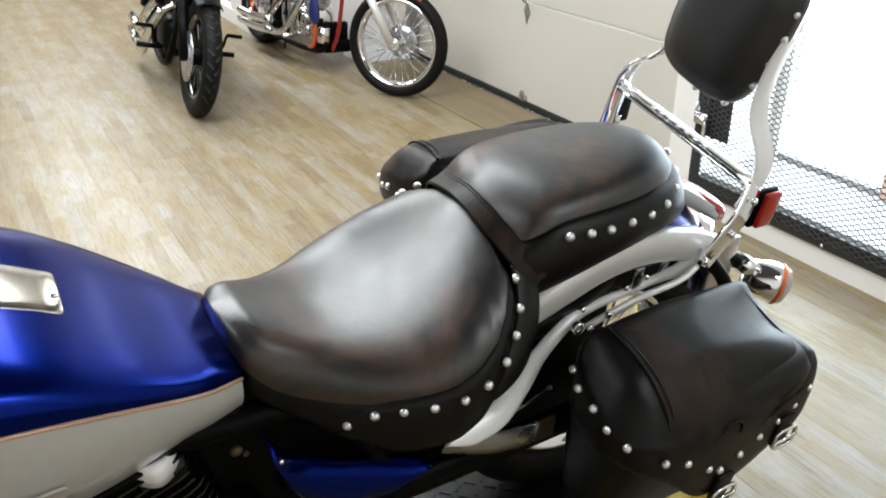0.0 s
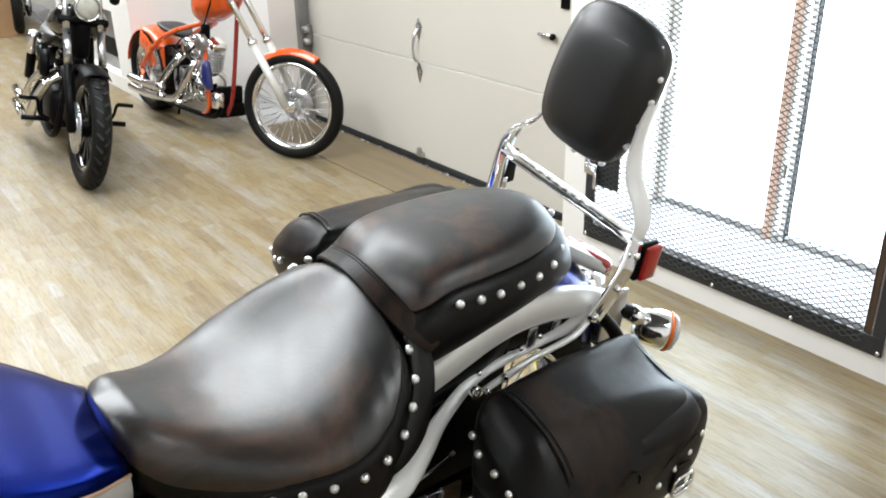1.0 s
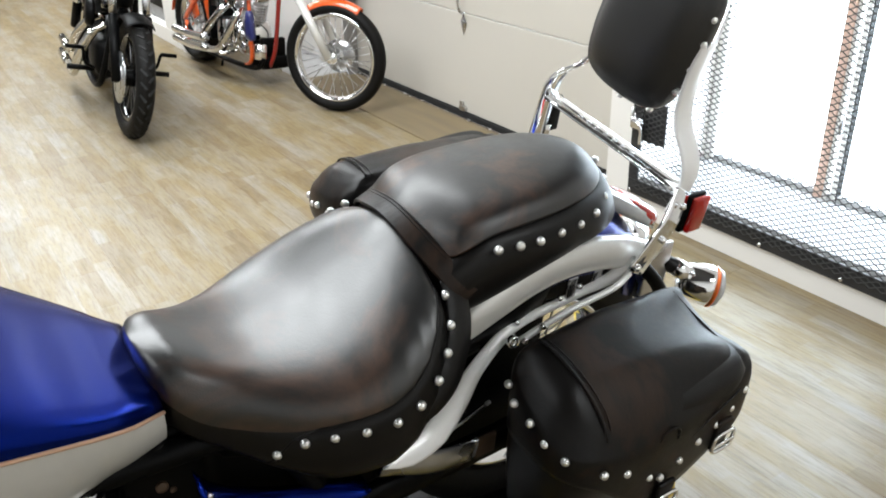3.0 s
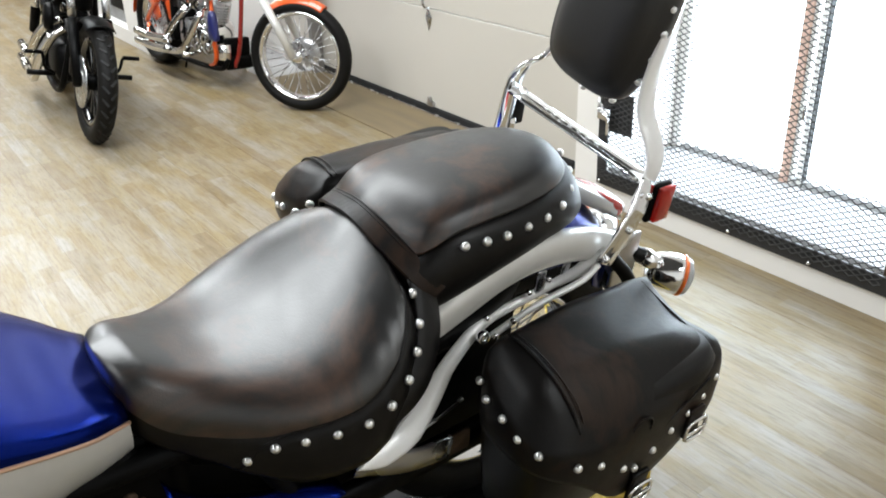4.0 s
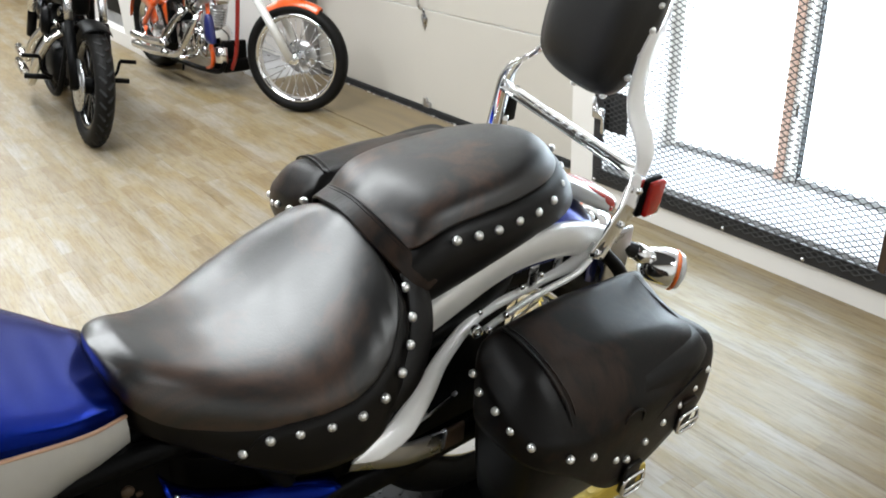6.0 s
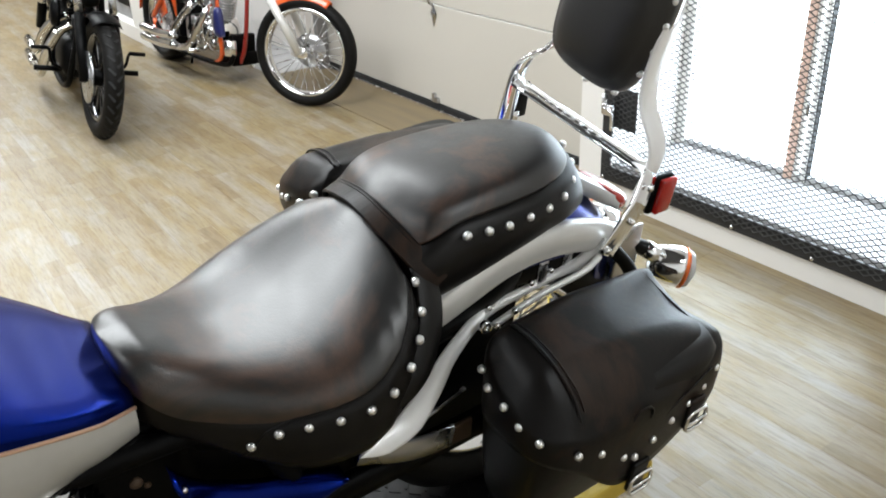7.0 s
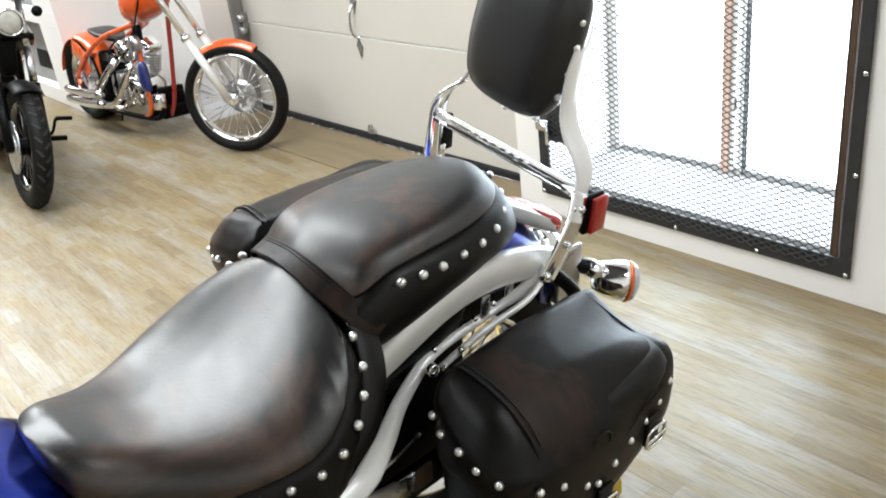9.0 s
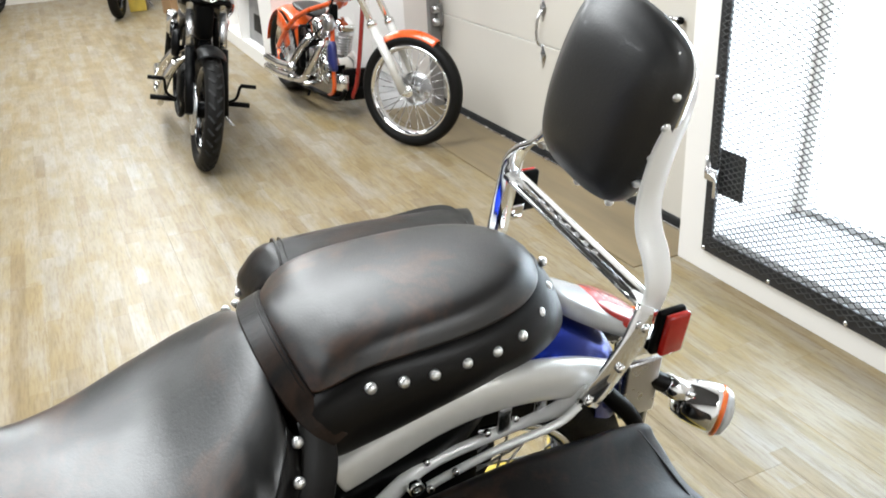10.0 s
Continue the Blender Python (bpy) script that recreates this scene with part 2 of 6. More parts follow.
    l.new(ramp.outputs[0], stained.inputs[6])
    l.new(stain.outputs[0], stained.inputs[7])
    gloss = n.new("ShaderNodeMapRange")
    gloss.inputs[1].default_value, gloss.inputs[2].default_value, gloss.inputs[3].default_value, gloss.inputs[4].default_value = 0.30, 0.70, 0.37, 0.47
    scuff = n.new("ShaderNodeTexNoise")
    scuff.inputs["Scale"].default_value, scuff.inputs["Detail"].default_value = 4, 3
    l.new(co.outputs["Position"], scuff.inputs["Vector"])
    l.new(scuff.outputs[0], gloss.inputs[0])
    l.new(gloss.outputs[0], b.inputs["Roughness"])
    ripple = n.new("ShaderNodeBump")
    ripple.inputs["Strength"].default_value, ripple.inputs["Distance"].default_value = 0.07, 0.006
    l.new(scuff.outputs[0], ripple.inputs["Height"])
    l.new(b.inputs["Normal"].links[0].from_socket, ripple.inputs["Normal"])
    l.new(ripple.outputs[0], b.inputs["Normal"])
    dash = n.new("ShaderNodeTexNoise")
    dash.inputs["Scale"].default_value, dash.inputs["Detail"].default_value, dash.inputs["Roughness"].default_value = 11, 6, 0.7
    l.new(mp.outputs[0], dash.inputs["Vector"])
    fleck = n.new("ShaderNodeValToRGB")
    f = fleck.color_ramp.elements
    f[0].position, f[0].color = 0.32, (0.62, 0.55, 0.46, 1)
    f[1].position, f[1].color = 0.54, (1.0, 1.0, 1.0, 1)
    l.new(dash.outputs[0], fleck.inputs[0])
    flecked = n.new("ShaderNodeMix")
    flecked.data_type, flecked.blend_type = "RGBA", "MULTIPLY"
    flecked.inputs[0].default_value = 0.8
    l.new(stained.outputs[2], flecked.inputs[6])
    l.new(fleck.outputs[0], flecked.inputs[7])
    l.new(flecked.outputs[2], tone.inputs[6])
    l.new(grey.outputs[0], tone.inputs[7])
    l.new(tone.outputs[2], b.inputs["Base Color"])
    return m


PLANK = plank_material()

# ---------------------------------------------------------------- mesh helpers


def mesh_object(name, verts, faces, material, smooth=True):
    me = bpy.data.meshes.new(name)
    me.from_pydata([tuple(v) for v in verts], [], faces)
    bm = bmesh.new()
    bm.from_mesh(me)
    bmesh.ops.recalc_face_normals(bm, faces=bm.faces)
    bm.to_mesh(me)
    bm.free()
    me.materials.append(material)
    for p in me.polygons:
        p.use_smooth = smooth
    return me


class Shape:
    """Collects vertices and faces of one mesh."""

    def __init__(self):
        self.v, self.f = [], []

    def add(self, verts, faces):
        k = len(self.v)
        self.v += [Vector(p) for p in verts]
        self.f += [tuple(i + k for i in f) for f in faces]
        return self

    def moved(self, m):
        self.v = [m @ p for p in self.v]
        return self

    def join(self, other):
        return self.add(other.v, other.f)


def grid_faces(rows, cols, close_r=False, close_c=False):
    f = []
    for i in range(rows if close_r else rows - 1):
        for j in range(cols if close_c else cols - 1):
            a, b = i, (i + 1) % rows
            c, d = j, (j + 1) % cols
            f.append((a * cols + c, a * cols + d, b * cols + d, b * cols + c))
    return f


def curve(points, n=24, closed=False):
    """A smooth run of n points through the given ones (Catmull-Rom)."""
    p = [Vector(q) for q in points]
    m = len(p)
    out = []
    segs = m if closed else m - 1
    for k in range(n):
        t = k / n * segs if closed else k / (n - 1) * segs
        i = min(int(t), segs - 1)
        u = t - i
        if closed:
            a, b, c, d = p[(i - 1) % m], p[i % m], p[(i + 1) % m], p[(i + 2) % m]
        else:
            b, c = p[i], p[i + 1]
            a = p[i - 1] if i else b * 2 - c
            d = p[i + 2] if i + 2 < m else c * 2 - b
        out.append(0.5 * (2 * b + (c - a) * u + (2 * a - 5 * b + 4 * c - d) * u * u + (3 * b - a - 3 * c + d) * u ** 3))
    return out


def sweep(path, section, up=(0, 0, 1), scales=None, cap=True, closed=False):
    """A section (list of (side, up) pairs) carried along a path."""
    s = Shape()
    n, m = len(path), len(section)
    upv = Vector(up)
    for i, p in enumerate(path):
        a = path[(i - 1) % n] if closed else path[max(i - 1, 0)]
        b = path[(i + 1) % n] if closed else path[min(i + 1, n - 1)]
        t = (b - a).normalized()
        side = t.cross(upv)
        if side.length < 1e-4:
            side = t.cross(Vector((1, 0, 0)))
        side.normalize()
        w = side.cross(t).normalized()
        k = scales[i] if scales else 1.0
        kx, ky = k if isinstance(k, tuple) else (k, k)
        s.v += [p + side * q[0] * kx + w * q[1] * ky for q in section]
    s.f += grid_faces(n, m, close_r=closed, close_c=True)
    if cap and not closed:
        s.f.append(tuple(range(m)))
        s.f.append(tuple((n - 1) * m + i for i in range(m)))
    return s


def band(path, width, thick, normals, widths=None):
    """A flat strip along a path, its broad face turned to the normals (first to last, evenly spread)."""
    s, n, m = Shape(), len(path), 8
    prof = flat(width, thick, 0.4)
    for i, p in enumerate(path):
        t = (path[min(i + 1, n - 1)] - path[max(i - 1, 0)]).normalized()
        u = i / (n - 1) * (len(normals) - 1)
        j = min(int(u), len(normals) - 2)
        nr = Vector(normals[j]).lerp(Vector(normals[j + 1]), u - j)
        nr = (nr - t * nr.dot(t)).normalized()
        side = t.cross(nr)
        k = widths[i] if widths else 1.0
        s.v += [p + side * a * k + nr * b for a, b in prof]
    s.f += grid_faces(n, m, close_c=True)
    s.f += [tuple(range(m)), tuple((n - 1) * m + i for i in range(m))]
    return s


def ring(rx, ry=None, n=12):
    ry = rx if ry is None else ry
    return [(rx * math.cos(2 * math.pi * i / n), ry * math.sin(2 * math.pi * i / n)) for i in range(n)]


def flat(w, h, r=0.25):
    """A flat rounded section, w by h."""
    k = min(w, h) * r
    a, b = w / 2, h / 2
    return [(-a + k, -b), (a - k, -b), (a, -b + k), (a, b - k), (a - k, b), (-a + k, b), (-a, b - k), (-a, -b + k)]


def tube(points, r, n=10, seg=20, smooth=True, closed=False):
    path = curve(points, seg, closed) if smooth and len(points) > 2 else [Vector(p) for p in points]
    return sweep(path, ring(r, n=n), up=(0.013, 0.021, 1), closed=closed)


def box(cx, cy, cz, sx, sy, sz, bevel=0.0):
    """A box with chamfered edges."""
    s = Shape()
    x, y, z = sx / 2, sy / 2, sz / 2
    k = min(bevel, x * 0.95, y * 0.95, z * 0.95)
    if k <= 0:
        v = [(a * x, b * y, c * z) for a in (-1, 1) for b in (-1, 1) for c in (-1, 1)]
        s.add(v, [(0, 1, 3, 2), (4, 6, 7, 5), (0, 4, 5, 1), (2, 3, 7, 6), (0, 2, 6, 4), (1, 5, 7, 3)])
    else:
        bm = bmesh.new()
        bmesh.ops.create_cube(bm, size=1.0)
        bmesh.ops.scale(bm, vec=(sx, sy, sz), verts=bm.verts)
        bmesh.ops.bevel(bm, geom=bm.edges, offset=k, segments=2, profile=0.5, affect="EDGES")
        bm.verts.index_update()
        s.add([v.co.copy() for v in bm.verts], [tuple(v.index for v in f.verts) for f in bm.faces])
        bm.free()
    return s.moved(Matrix.Translation((cx, cy, cz)))


def lathe(profile, n=24, axis="z", closed=False):
    """Turns (radius, along) pairs about an axis."""
    s = Shape()
    for r, h in profile:
        for i in range(n):
            a = 2 * math.pi * i / n
            s.v.append(Vector((r * math.cos(a), r * math.sin(a), h)))
    s.f += grid_faces(len(profile), n, close_r=closed, close_c=True)
    if not closed:
        s.f.append(tuple(range(n)))
        s.f.append(tuple((len(profile) - 1) * n + i for i in range(n)))
    if axis == "x":
        s.moved(pose(0, 0, 0, 0, 90, 0))
    elif axis == "y":
        s.moved(pose(0, 0, 0, -90, 0, 0))
    return s


def sphere(r, n=12, m=8, sx=1, sy=1, sz=1):
    prof = [(max(1e-4, r * math.sin(math.pi * i / m)), -r * math.cos(math.pi * i / m)) for i in range(m + 1)]
    return lathe(prof, n).moved(Matrix.Diagonal((sx, sy, sz, 1)))


def pillow(outline, centre, top, drop, skirt, n=72, rings=14, power=3.0, bottom=True):
    """A padded shape: a top surface over a closed outline, falling by drop towards the edge, then the skirt's rows of (outward, height)."""
    s = Shape()
    pts = curve(outline, n, closed=True)
    c = Vector((centre[0], centre[1], 0))
    rows = 0
    for i in range(rings + 1):
        r = max(0.02, i / rings)
        for k, p in enumerate(pts):
            q = c + (Vector((p.x, p.y, 0)) - c) * r
            s.v.append(Vector((q.x, q.y, top(q.x, q.y) - drop(p.x, p.y) * r ** power)))
        rows += 1
    for out, depth in skirt:
        for k, p in enumerate(pts):
            a, b = pts[k - 1], pts[(k + 1) % n]
            t = Vector((b.x - a.x, b.y - a.y, 0)).normalized()
            nrm = Vector((t.y, -t.x, 0))
            if nrm.dot(Vector((p.x, p.y, 0)) - c) < 0:
                nrm = -nrm
            q = Vector((p.x, p.y, 0)) + nrm * (out(p.x, p.y) if callable(out) else out)
            z = top(p.x, p.y) - drop(p.x, p.y)
            s.v.append(Vector((q.x, q.y, z + (depth(p.x, p.y) if callable(depth) else depth))))
        rows += 1
    s.f += grid_faces(rows, n, close_c=True)
    s.f.append(tuple(range(n)))
    if bottom:
        s.f.append(tuple((rows - 1) * n + i for i in range(n)))
    return s


def cut(s, n, row):
    """Splits a pillow at one of its rows into its top and its skirt."""
    a, b = Shape(), Shape()
    a.v, b.v = s.v[:(row + 1) * n], s.v[row * n:]
    a.f = [f for f in s.f if max(f) < (row + 1) * n]
    b.f = [tuple(i - row * n for i in f) for f in s.f if min(f) >= row * n]
    return a, b


def lerp(x, xs, ys):
    return float(np.interp(x, xs, ys))


def smoothed(xs, ys):
    """A smooth function through a few stations."""
    xs, ys = np.array(xs, float), np.array(ys, float)
    fine = np.linspace(xs[0], xs[-1], 200)
    v = np.interp(fine, xs, ys)
    k = np.ones(25) / 25
    v = np.convolve(np.pad(v, 12, mode="edge"), k, mode="valid")
    return lambda x: float(np.interp(x, fine, v))


def link(name, shape, material, parent=None, label="", smooth=True, m=None):
    me = shape if isinstance(shape, bpy.types.Mesh) else mesh_object(name, shape.v, shape.f, material, smooth)
    ob = new(name, me)
    if m is not None:
        ob.matrix_basis = m
    if parent is not None:
        ob.parent = parent
    if label:
        ob["label"] = label
    return ob


def part(name, shape, material, parent, label="", smooth=True, m=None):
    return link(name, shape, material, parent, label, smooth, m)


def empty(name, m, label, category, group="", kind=""):
    ob = new(name)
    ob.matrix_basis = m
    return tagged(ob, label, category, group, kind)


def setting(name, shape, material, label, category, smooth=False):
    return tagged(link(name, shape, material, smooth=smooth), label, category, kind="structure")

# ---------------------------------------------------------------- the room
WY, DY = 2.15, 2.336          # face of the window wall, face of the overhead door
WX0, WX1, WZ0, WZ1 = -1.934, -0.575, 0.092, 2.05      # the caged window's frame


def wall_box(name, x0, x1, y0, y1, z0, z1, material, label, category="wall"):
    return setting(name, box((x0 + x1) / 2, (y0 + y1) / 2, (z0 + z1) / 2, x1 - x0, y1 - y0, z1 - z0), material, label, category)


wall_box("wall_window_jamb", -2.08, WX0 + 0.03, WY, WY + 0.45, 0, 3.4, WHITEWALL, "white painted wall strip beside the caged window")
wall_box("wall_window_east", WX1 - 0.03, 2.6, WY, WY + 0.45, 0, 3.4, WHITEWALL, "white painted wall beside the caged window")
wall_box("wall_window_below", WX0 + 0.03, WX1 - 0.03, WY, WY + 0.45, 0, WZ0 + 0.045, WHITEWALL, "low white wall under the caged window")
wall_box("wall_window_above", WX0 + 0.03, WX1 - 0.03, WY, WY + 0.45, WZ1 - 0.03, 3.4, WHITEWALL, "white wall above the caged window")
wall_box("wall_door_header", -4.82, -2.08, WY, WY + 0.45, 2.45, 3.4, WHITEWALL, "white wall over the overhead door")
wall_box("wall_beside_door", -6.14, -5.25, DY, DY + 0.25, 0, 3.4, WHITEWALL, "white wall beyond the overhead door")
wall_box("wall_door_jamb", -5.25, -4.82, DY - 0.05, DY + 0.25, 0, 3.4, BEIGE, "beige jamb at the end of the overhead door")
wall_box("wall_partition", -8.3, -6.1, 1.56, DY + 0.25, 2.2, 3.4, WHITEWALL, "white boxed-out wall above the shelves")
wall_box("wall_partition_end", -6.14, -6.1, 1.56, DY, 0, 2.2, WHITEWALL, "white end face of the built-in shelves")
wall_box("wall_back", -8.3, -6.14, DY - 0.15, DY + 0.25, 0, 2.2, WHITEWALL, "white wall behind the built-in shelves")
wall_box("wall_north_far", -12.6, -8.3, DY, DY + 0.25, 0, 3.4, WHITEWALL, "white wall at the far end of the showroom")
wall_box("wall_west", -12.85, -12.6, -4.8, DY + 0.25, 0, 3.4, BEIGE, "beige far wall of the showroom")
# South and east walls and ceiling are unseen; their tones steer the reflections.
wall_box("wall_south", -12.85, 2.85, -4.8, -4.55, 0, 3.4, DARKWALL, "grey wall of the showroom")
wall_box("wall_east", 2.6, 2.85, -4.55, WY + 0.45, 0, 3.4, WHITEWALL, "unseen white end wall that brightens reflections")
wall_box("ceiling", -12.85, 2.85, -4.8, DY + 0.3, 3.4, 3.5, CEILING, "unseen ceiling, dark so that it reflects little", "ceiling")
wall_box("ground_slab", -12.85, 2.85, -4.8, 2.62, -0.2, -0.006, SILL, "concrete slab under the plank floor", "floor")


# --- the overhead door in its recess
def overhead_door():
    root = empty("door_1", pose(0, 0, 0), "closed cream sectional overhead door with black bottom seal", "garage door", kind="structure")
    x0, x1 = -4.818, -2.26
    tops = [0.035, 0.605, 1.175, 1.745, 2.315]
    for a, b in zip(tops, tops[1:]):
        part("door_panel", box((x0 + x1) / 2, DY + 0.022, (a + b) / 2, x1 - x0, 0.044, b - a - 0.005, 0.004), DOORPAINT, root, smooth=False)
    part("bottom_seal", box((x0 + x1) / 2, DY + 0.010, 0.022, x1 - x0, 0.05, 0.044, 0.012), SEAL, root, "black rubber bottom seal")
    part("seal_retainer", box((x0 + x1) / 2, DY - 0.022, 0.006, x1 - x0, 0.014, 0.012, 0.003), ALU, root, "bright aluminium strip", smooth=False)
    part("jamb_trim", box(-2.17, DY + 0.03, 1.2, 0.17, 0.06, 2.4, 0.004), DOORPAINT, root, smooth=False)
    # pull handle with diamond ends
    hx, h = -3.452, Shape()
    h.join(tube([(hx, DY - 0.004, 0.60), (hx + 0.004, DY - 0.035, 0.625), (hx - 0.002, DY - 0.042, 0.69), (hx + 0.004, DY - 0.035, 0.75), (hx, DY - 0.004, 0.79)], 0.008))
    part("pull_handle", h, STEEL, root, "dull steel pull handle")
    for z, k in ((0.555, -1), (0.80, 1)):
        d = Shape()
        d.add([(hx, DY - 0.003, z - 0.075), (hx + 0.032, DY - 0.003, z), (hx, DY - 0.003, z + 0.05), (hx - 0.032, DY - 0.003, z), (hx, DY - 0.012, z - 0.005)], [(0, 1, 4), (1, 2, 4), (2, 3, 4), (3, 0, 4), (0, 3, 2, 1)])
        part("handle_plate", d, STEEL, root, "diamond-shaped steel plate", smooth=False)
    for bx in (-3.45,):
        part("floor_bracket", box(bx, DY - 0.012, 0.062, 0.06, 0.022, 0.03, 0.004), STEEL, root, "small steel bracket", smooth=False)
        part("bracket_tab", box(bx - 0.01, DY - 0.014, 0.085, 0.02, 0.02, 0.03, 0.003), STEEL, root, smooth=False)
    # slide bolt at the edge of the door
    part("slide_bolt", tube([(-2.46, DY - 0.015, 0.885), (-2.36, DY - 0.015, 0.885)], 0.009, smooth=False), STEEL, root, "steel slide bolt")
    part("bolt_knob", sphere(0.016).moved(Matrix.Translation((-2.36, DY - 0.02, 0.885))), BLACKMETAL, root)
    part("bolt_plate", box(-2.30, DY - 0.006, 1.04, 0.05, 0.012, 0.05, 0.003), BLACKMETAL, root, smooth=False)
    # vertical track at the far edge
    part("door_track", box(-4.74, DY - 0.05, 1.2, 0.05, 0.075, 2.4, 0.006), TRACK, root, "galvanised vertical door track", smooth=False)
    part("track_bracket", box(-4.71, DY - 0.03, 0.60, 0.06, 0.04, 0.14, 0.006), TRACK, root, smooth=False)
    for z in (0.56, 0.64):
        part("track_roller", lathe([(0.02, -0.02), (0.024, -0.01), (0.024, 0.01), (0.02, 0.02)], 12, "y").moved(Matrix.Translation((-4.68, DY - 0.06, z))), STEEL, root)
    return root


overhead_door()
setting("threshold", box(-3.45, (1.93 + DY) / 2 + 0.03, -0.001, 2.74, DY - 1.93 + 0.06, 0.010), THRESHOLD, "worn brown board strip along the overhead door", "threshold")


# --- the caged window
def caged_window():
    root = empty("window_1", pose(0, 0, 0), "tall window behind a black steel frame with expanded metal mesh", "window", kind="structure")
    w, t = 0.068, 0.012
    y = WY - 0.008
    zc, xc = (WZ0 + WZ1) / 2, (WX0 + WX1) / 2
    part("frame_bar", box(xc, y, WZ0 + w / 2, WX1 - WX0, t, w, 0.003), DARKSTEEL, root, "black steel bottom bar", smooth=False)
    part("frame_bar", box(xc, y, WZ1 - w / 2, WX1 - WX0, t, w, 0.003), DARKSTEEL, root, smooth=False)
    part("frame_bar", box(WX0 + w / 2 - 0.008, y - 0.001, zc, w - 0.016, t, WZ1 - WZ0 - 2 * w, 0.003), DARKSTEEL, root, smooth=False)
    part("frame_bar", box(WX1 - w / 2 + 0.014, y - 0.001, zc, w - 0.028, t, WZ1 - WZ0 - 2 * w, 0.003), DARKSTEEL, root, smooth=False)
    part("corner_angle", box(WX1 - 0.056, y + 0.012, zc, 0.018, 0.03, WZ1 - WZ0 - 0.10, 0.003), RUST, root, "rusty brown steel angle", smooth=False)
    part("corner_angle", box(WX1 - 0.074, y + 0.026, zc, 0.016, 0.02, WZ1 - WZ0 - 0.10, 0.003), RUST, root, smooth=False)
    screw = mesh_object("screw", *[(s := sphere(0.0085, 10, 6, 1, 0.6, 1)).v, s.f], ALU)
    pitch = 0.338
    for i in range(4):
        link("screw", screw, ALU, root, m=pose(WX0 + 0.015 + i * pitch + 0.002, y - 0.008, 0.106))
    for i in range(1, 6):
        link("screw", screw, ALU, root, m=pose(WX0 + 0.014, y - 0.008, 0.12 + i * 0.325))
        link("screw", screw, ALU, root, m=pose(WX1 - 0.010, y - 0.008, 0.135 + i * 0.322))
    link("screw", screw, ALU, root, m=pose(WX1 - 0.012, y - 0.008, 0.106))
    # expanded metal
    px, pz, r = 0.043, 0.022, 0.0018
    mx0, mx1, mz0, mz1 = WX0 + 0.02, WX1 - 0.07, WZ0 + 0.03, WZ1 - 0.03
    cols, rows = int((mx1 - mx0) / (px / 2)), int((mz1 - mz0) / (pz / 2))
    verts, faces = [], []
    ym = y - 0.011
    for j in range(rows):
        base = len(verts)
        for i in range(cols + 1):
            up = 1 if (i + j) % 2 else -1
            x, z = mx0 + i * px / 2, mz0 + (j + 0.5) * pz / 2 + up * pz / 4
            yo = ym + 0.0022 * up
            verts += [(x, yo - r, z - r), (x, yo + r, z - r * 0.4), (x, yo, z + r * 1.2)]
        for i in range(cols):
            a, b = base + 3 * i, base + 3 * i + 3
            faces += [(a, a + 1, b + 1, b), (a + 1, a + 2, b + 2, b + 1), (a + 2, a, b, b + 2)]
    me = bpy.data.meshes.new("mesh_screen")
    me.from_pydata(verts, [], faces)
    me.materials.append(WIRE)
    tagged(link("mesh_screen", me, WIRE, root, "expanded steel mesh"), kind="stuff")
    # latch on a dark plate
    part("latch_plate", box(-1.850, WY + 0.020, 0.415, 0.145, 0.006, 0.175, 0.002), DARKSTEEL, root, "dark steel latch plate", smooth=False)
    part("latch_case", box(-1.894, y - 0.018, 0.415, 0.065, 0.026, 0.050, 0.006), ALU, root, "worn steel latch")
    part("latch_lever", tube([(-1.912, y - 0.032, 0.425), (-1.872, y - 0.036, 0.418), (-1.858, y - 0.036, 0.40), (-1.858, y - 0.034, 0.335)], 0.008), ALU, root, "bent steel latch lever")
    part("latch_hinge", lathe([(0.008, -0.035), (0.009, 0), (0.008, 0.035)], 10).moved(Matrix.Translation((-1.928, y - 0.012, 0.44))), STEEL, root)
    # the glazed window at the back of the reveal
    yb = 2.60
    part("window_sill", box(xc, 2.40, 0.148, 1.32, 0.44, 0.03, 0.004), SILL, root, "grey worn sill", smooth=False)
    part("window_sill", box(xc, 2.615, 0.172, 1.32, 0.05, 0.03, 0.004), SILL, root, smooth=False)
    part("mullion", box(-1.322, yb + 0.01, 1.10, 0.036, 0.06, 1.9, 0.004), BRICK, root, "tan mullion of the window", smooth=False)
    part("mullion_side", box(-1.293, yb + 0.012, 1.10, 0.018, 0.05, 1.9, 0.003), WHITEWALL, root, "pale side of the mullion", smooth=False)
    part("window_frame", box(-1.252, yb + 0.005, 1.10, 0.018, 0.05, 1.9, 0.003), WHITEWALL, root, smooth=False)
    part("window_gasket", box(-1.2405, yb + 0.002, 1.10, 0.004, 0.03, 1.9), SEAL, root, "black window gasket", smooth=False)
    part("window_latch", box(-1.262, yb - 0.036, 0.47, 0.016, 0.012, 0.05, 0.003), STEEL, root, "small steel window latch", smooth=False)
    for x0, w0 in ((-1.84, 0.11), (-1.56, 0.20), (-1.02, 0.16), (-0.80, 0.14)):
        part("sill_stain", box(x0, 2.56, 0.1645, w0, 0.05, 0.003, 0.001), DARKWALL, root, "dark dirt along the sill", smooth=False)
    part("window_frame", box(WX0 + 0.055, yb + 0.01, 1.10, 0.05, 0.06, 1.9, 0.003), WHITEWALL, root, smooth=False)
    part("window_frame", box(WX1 - 0.055, yb + 0.01, 1.10, 0.05, 0.06, 1.9, 0.003), WHITEWALL, root, smooth=False)
    return root


caged_window()
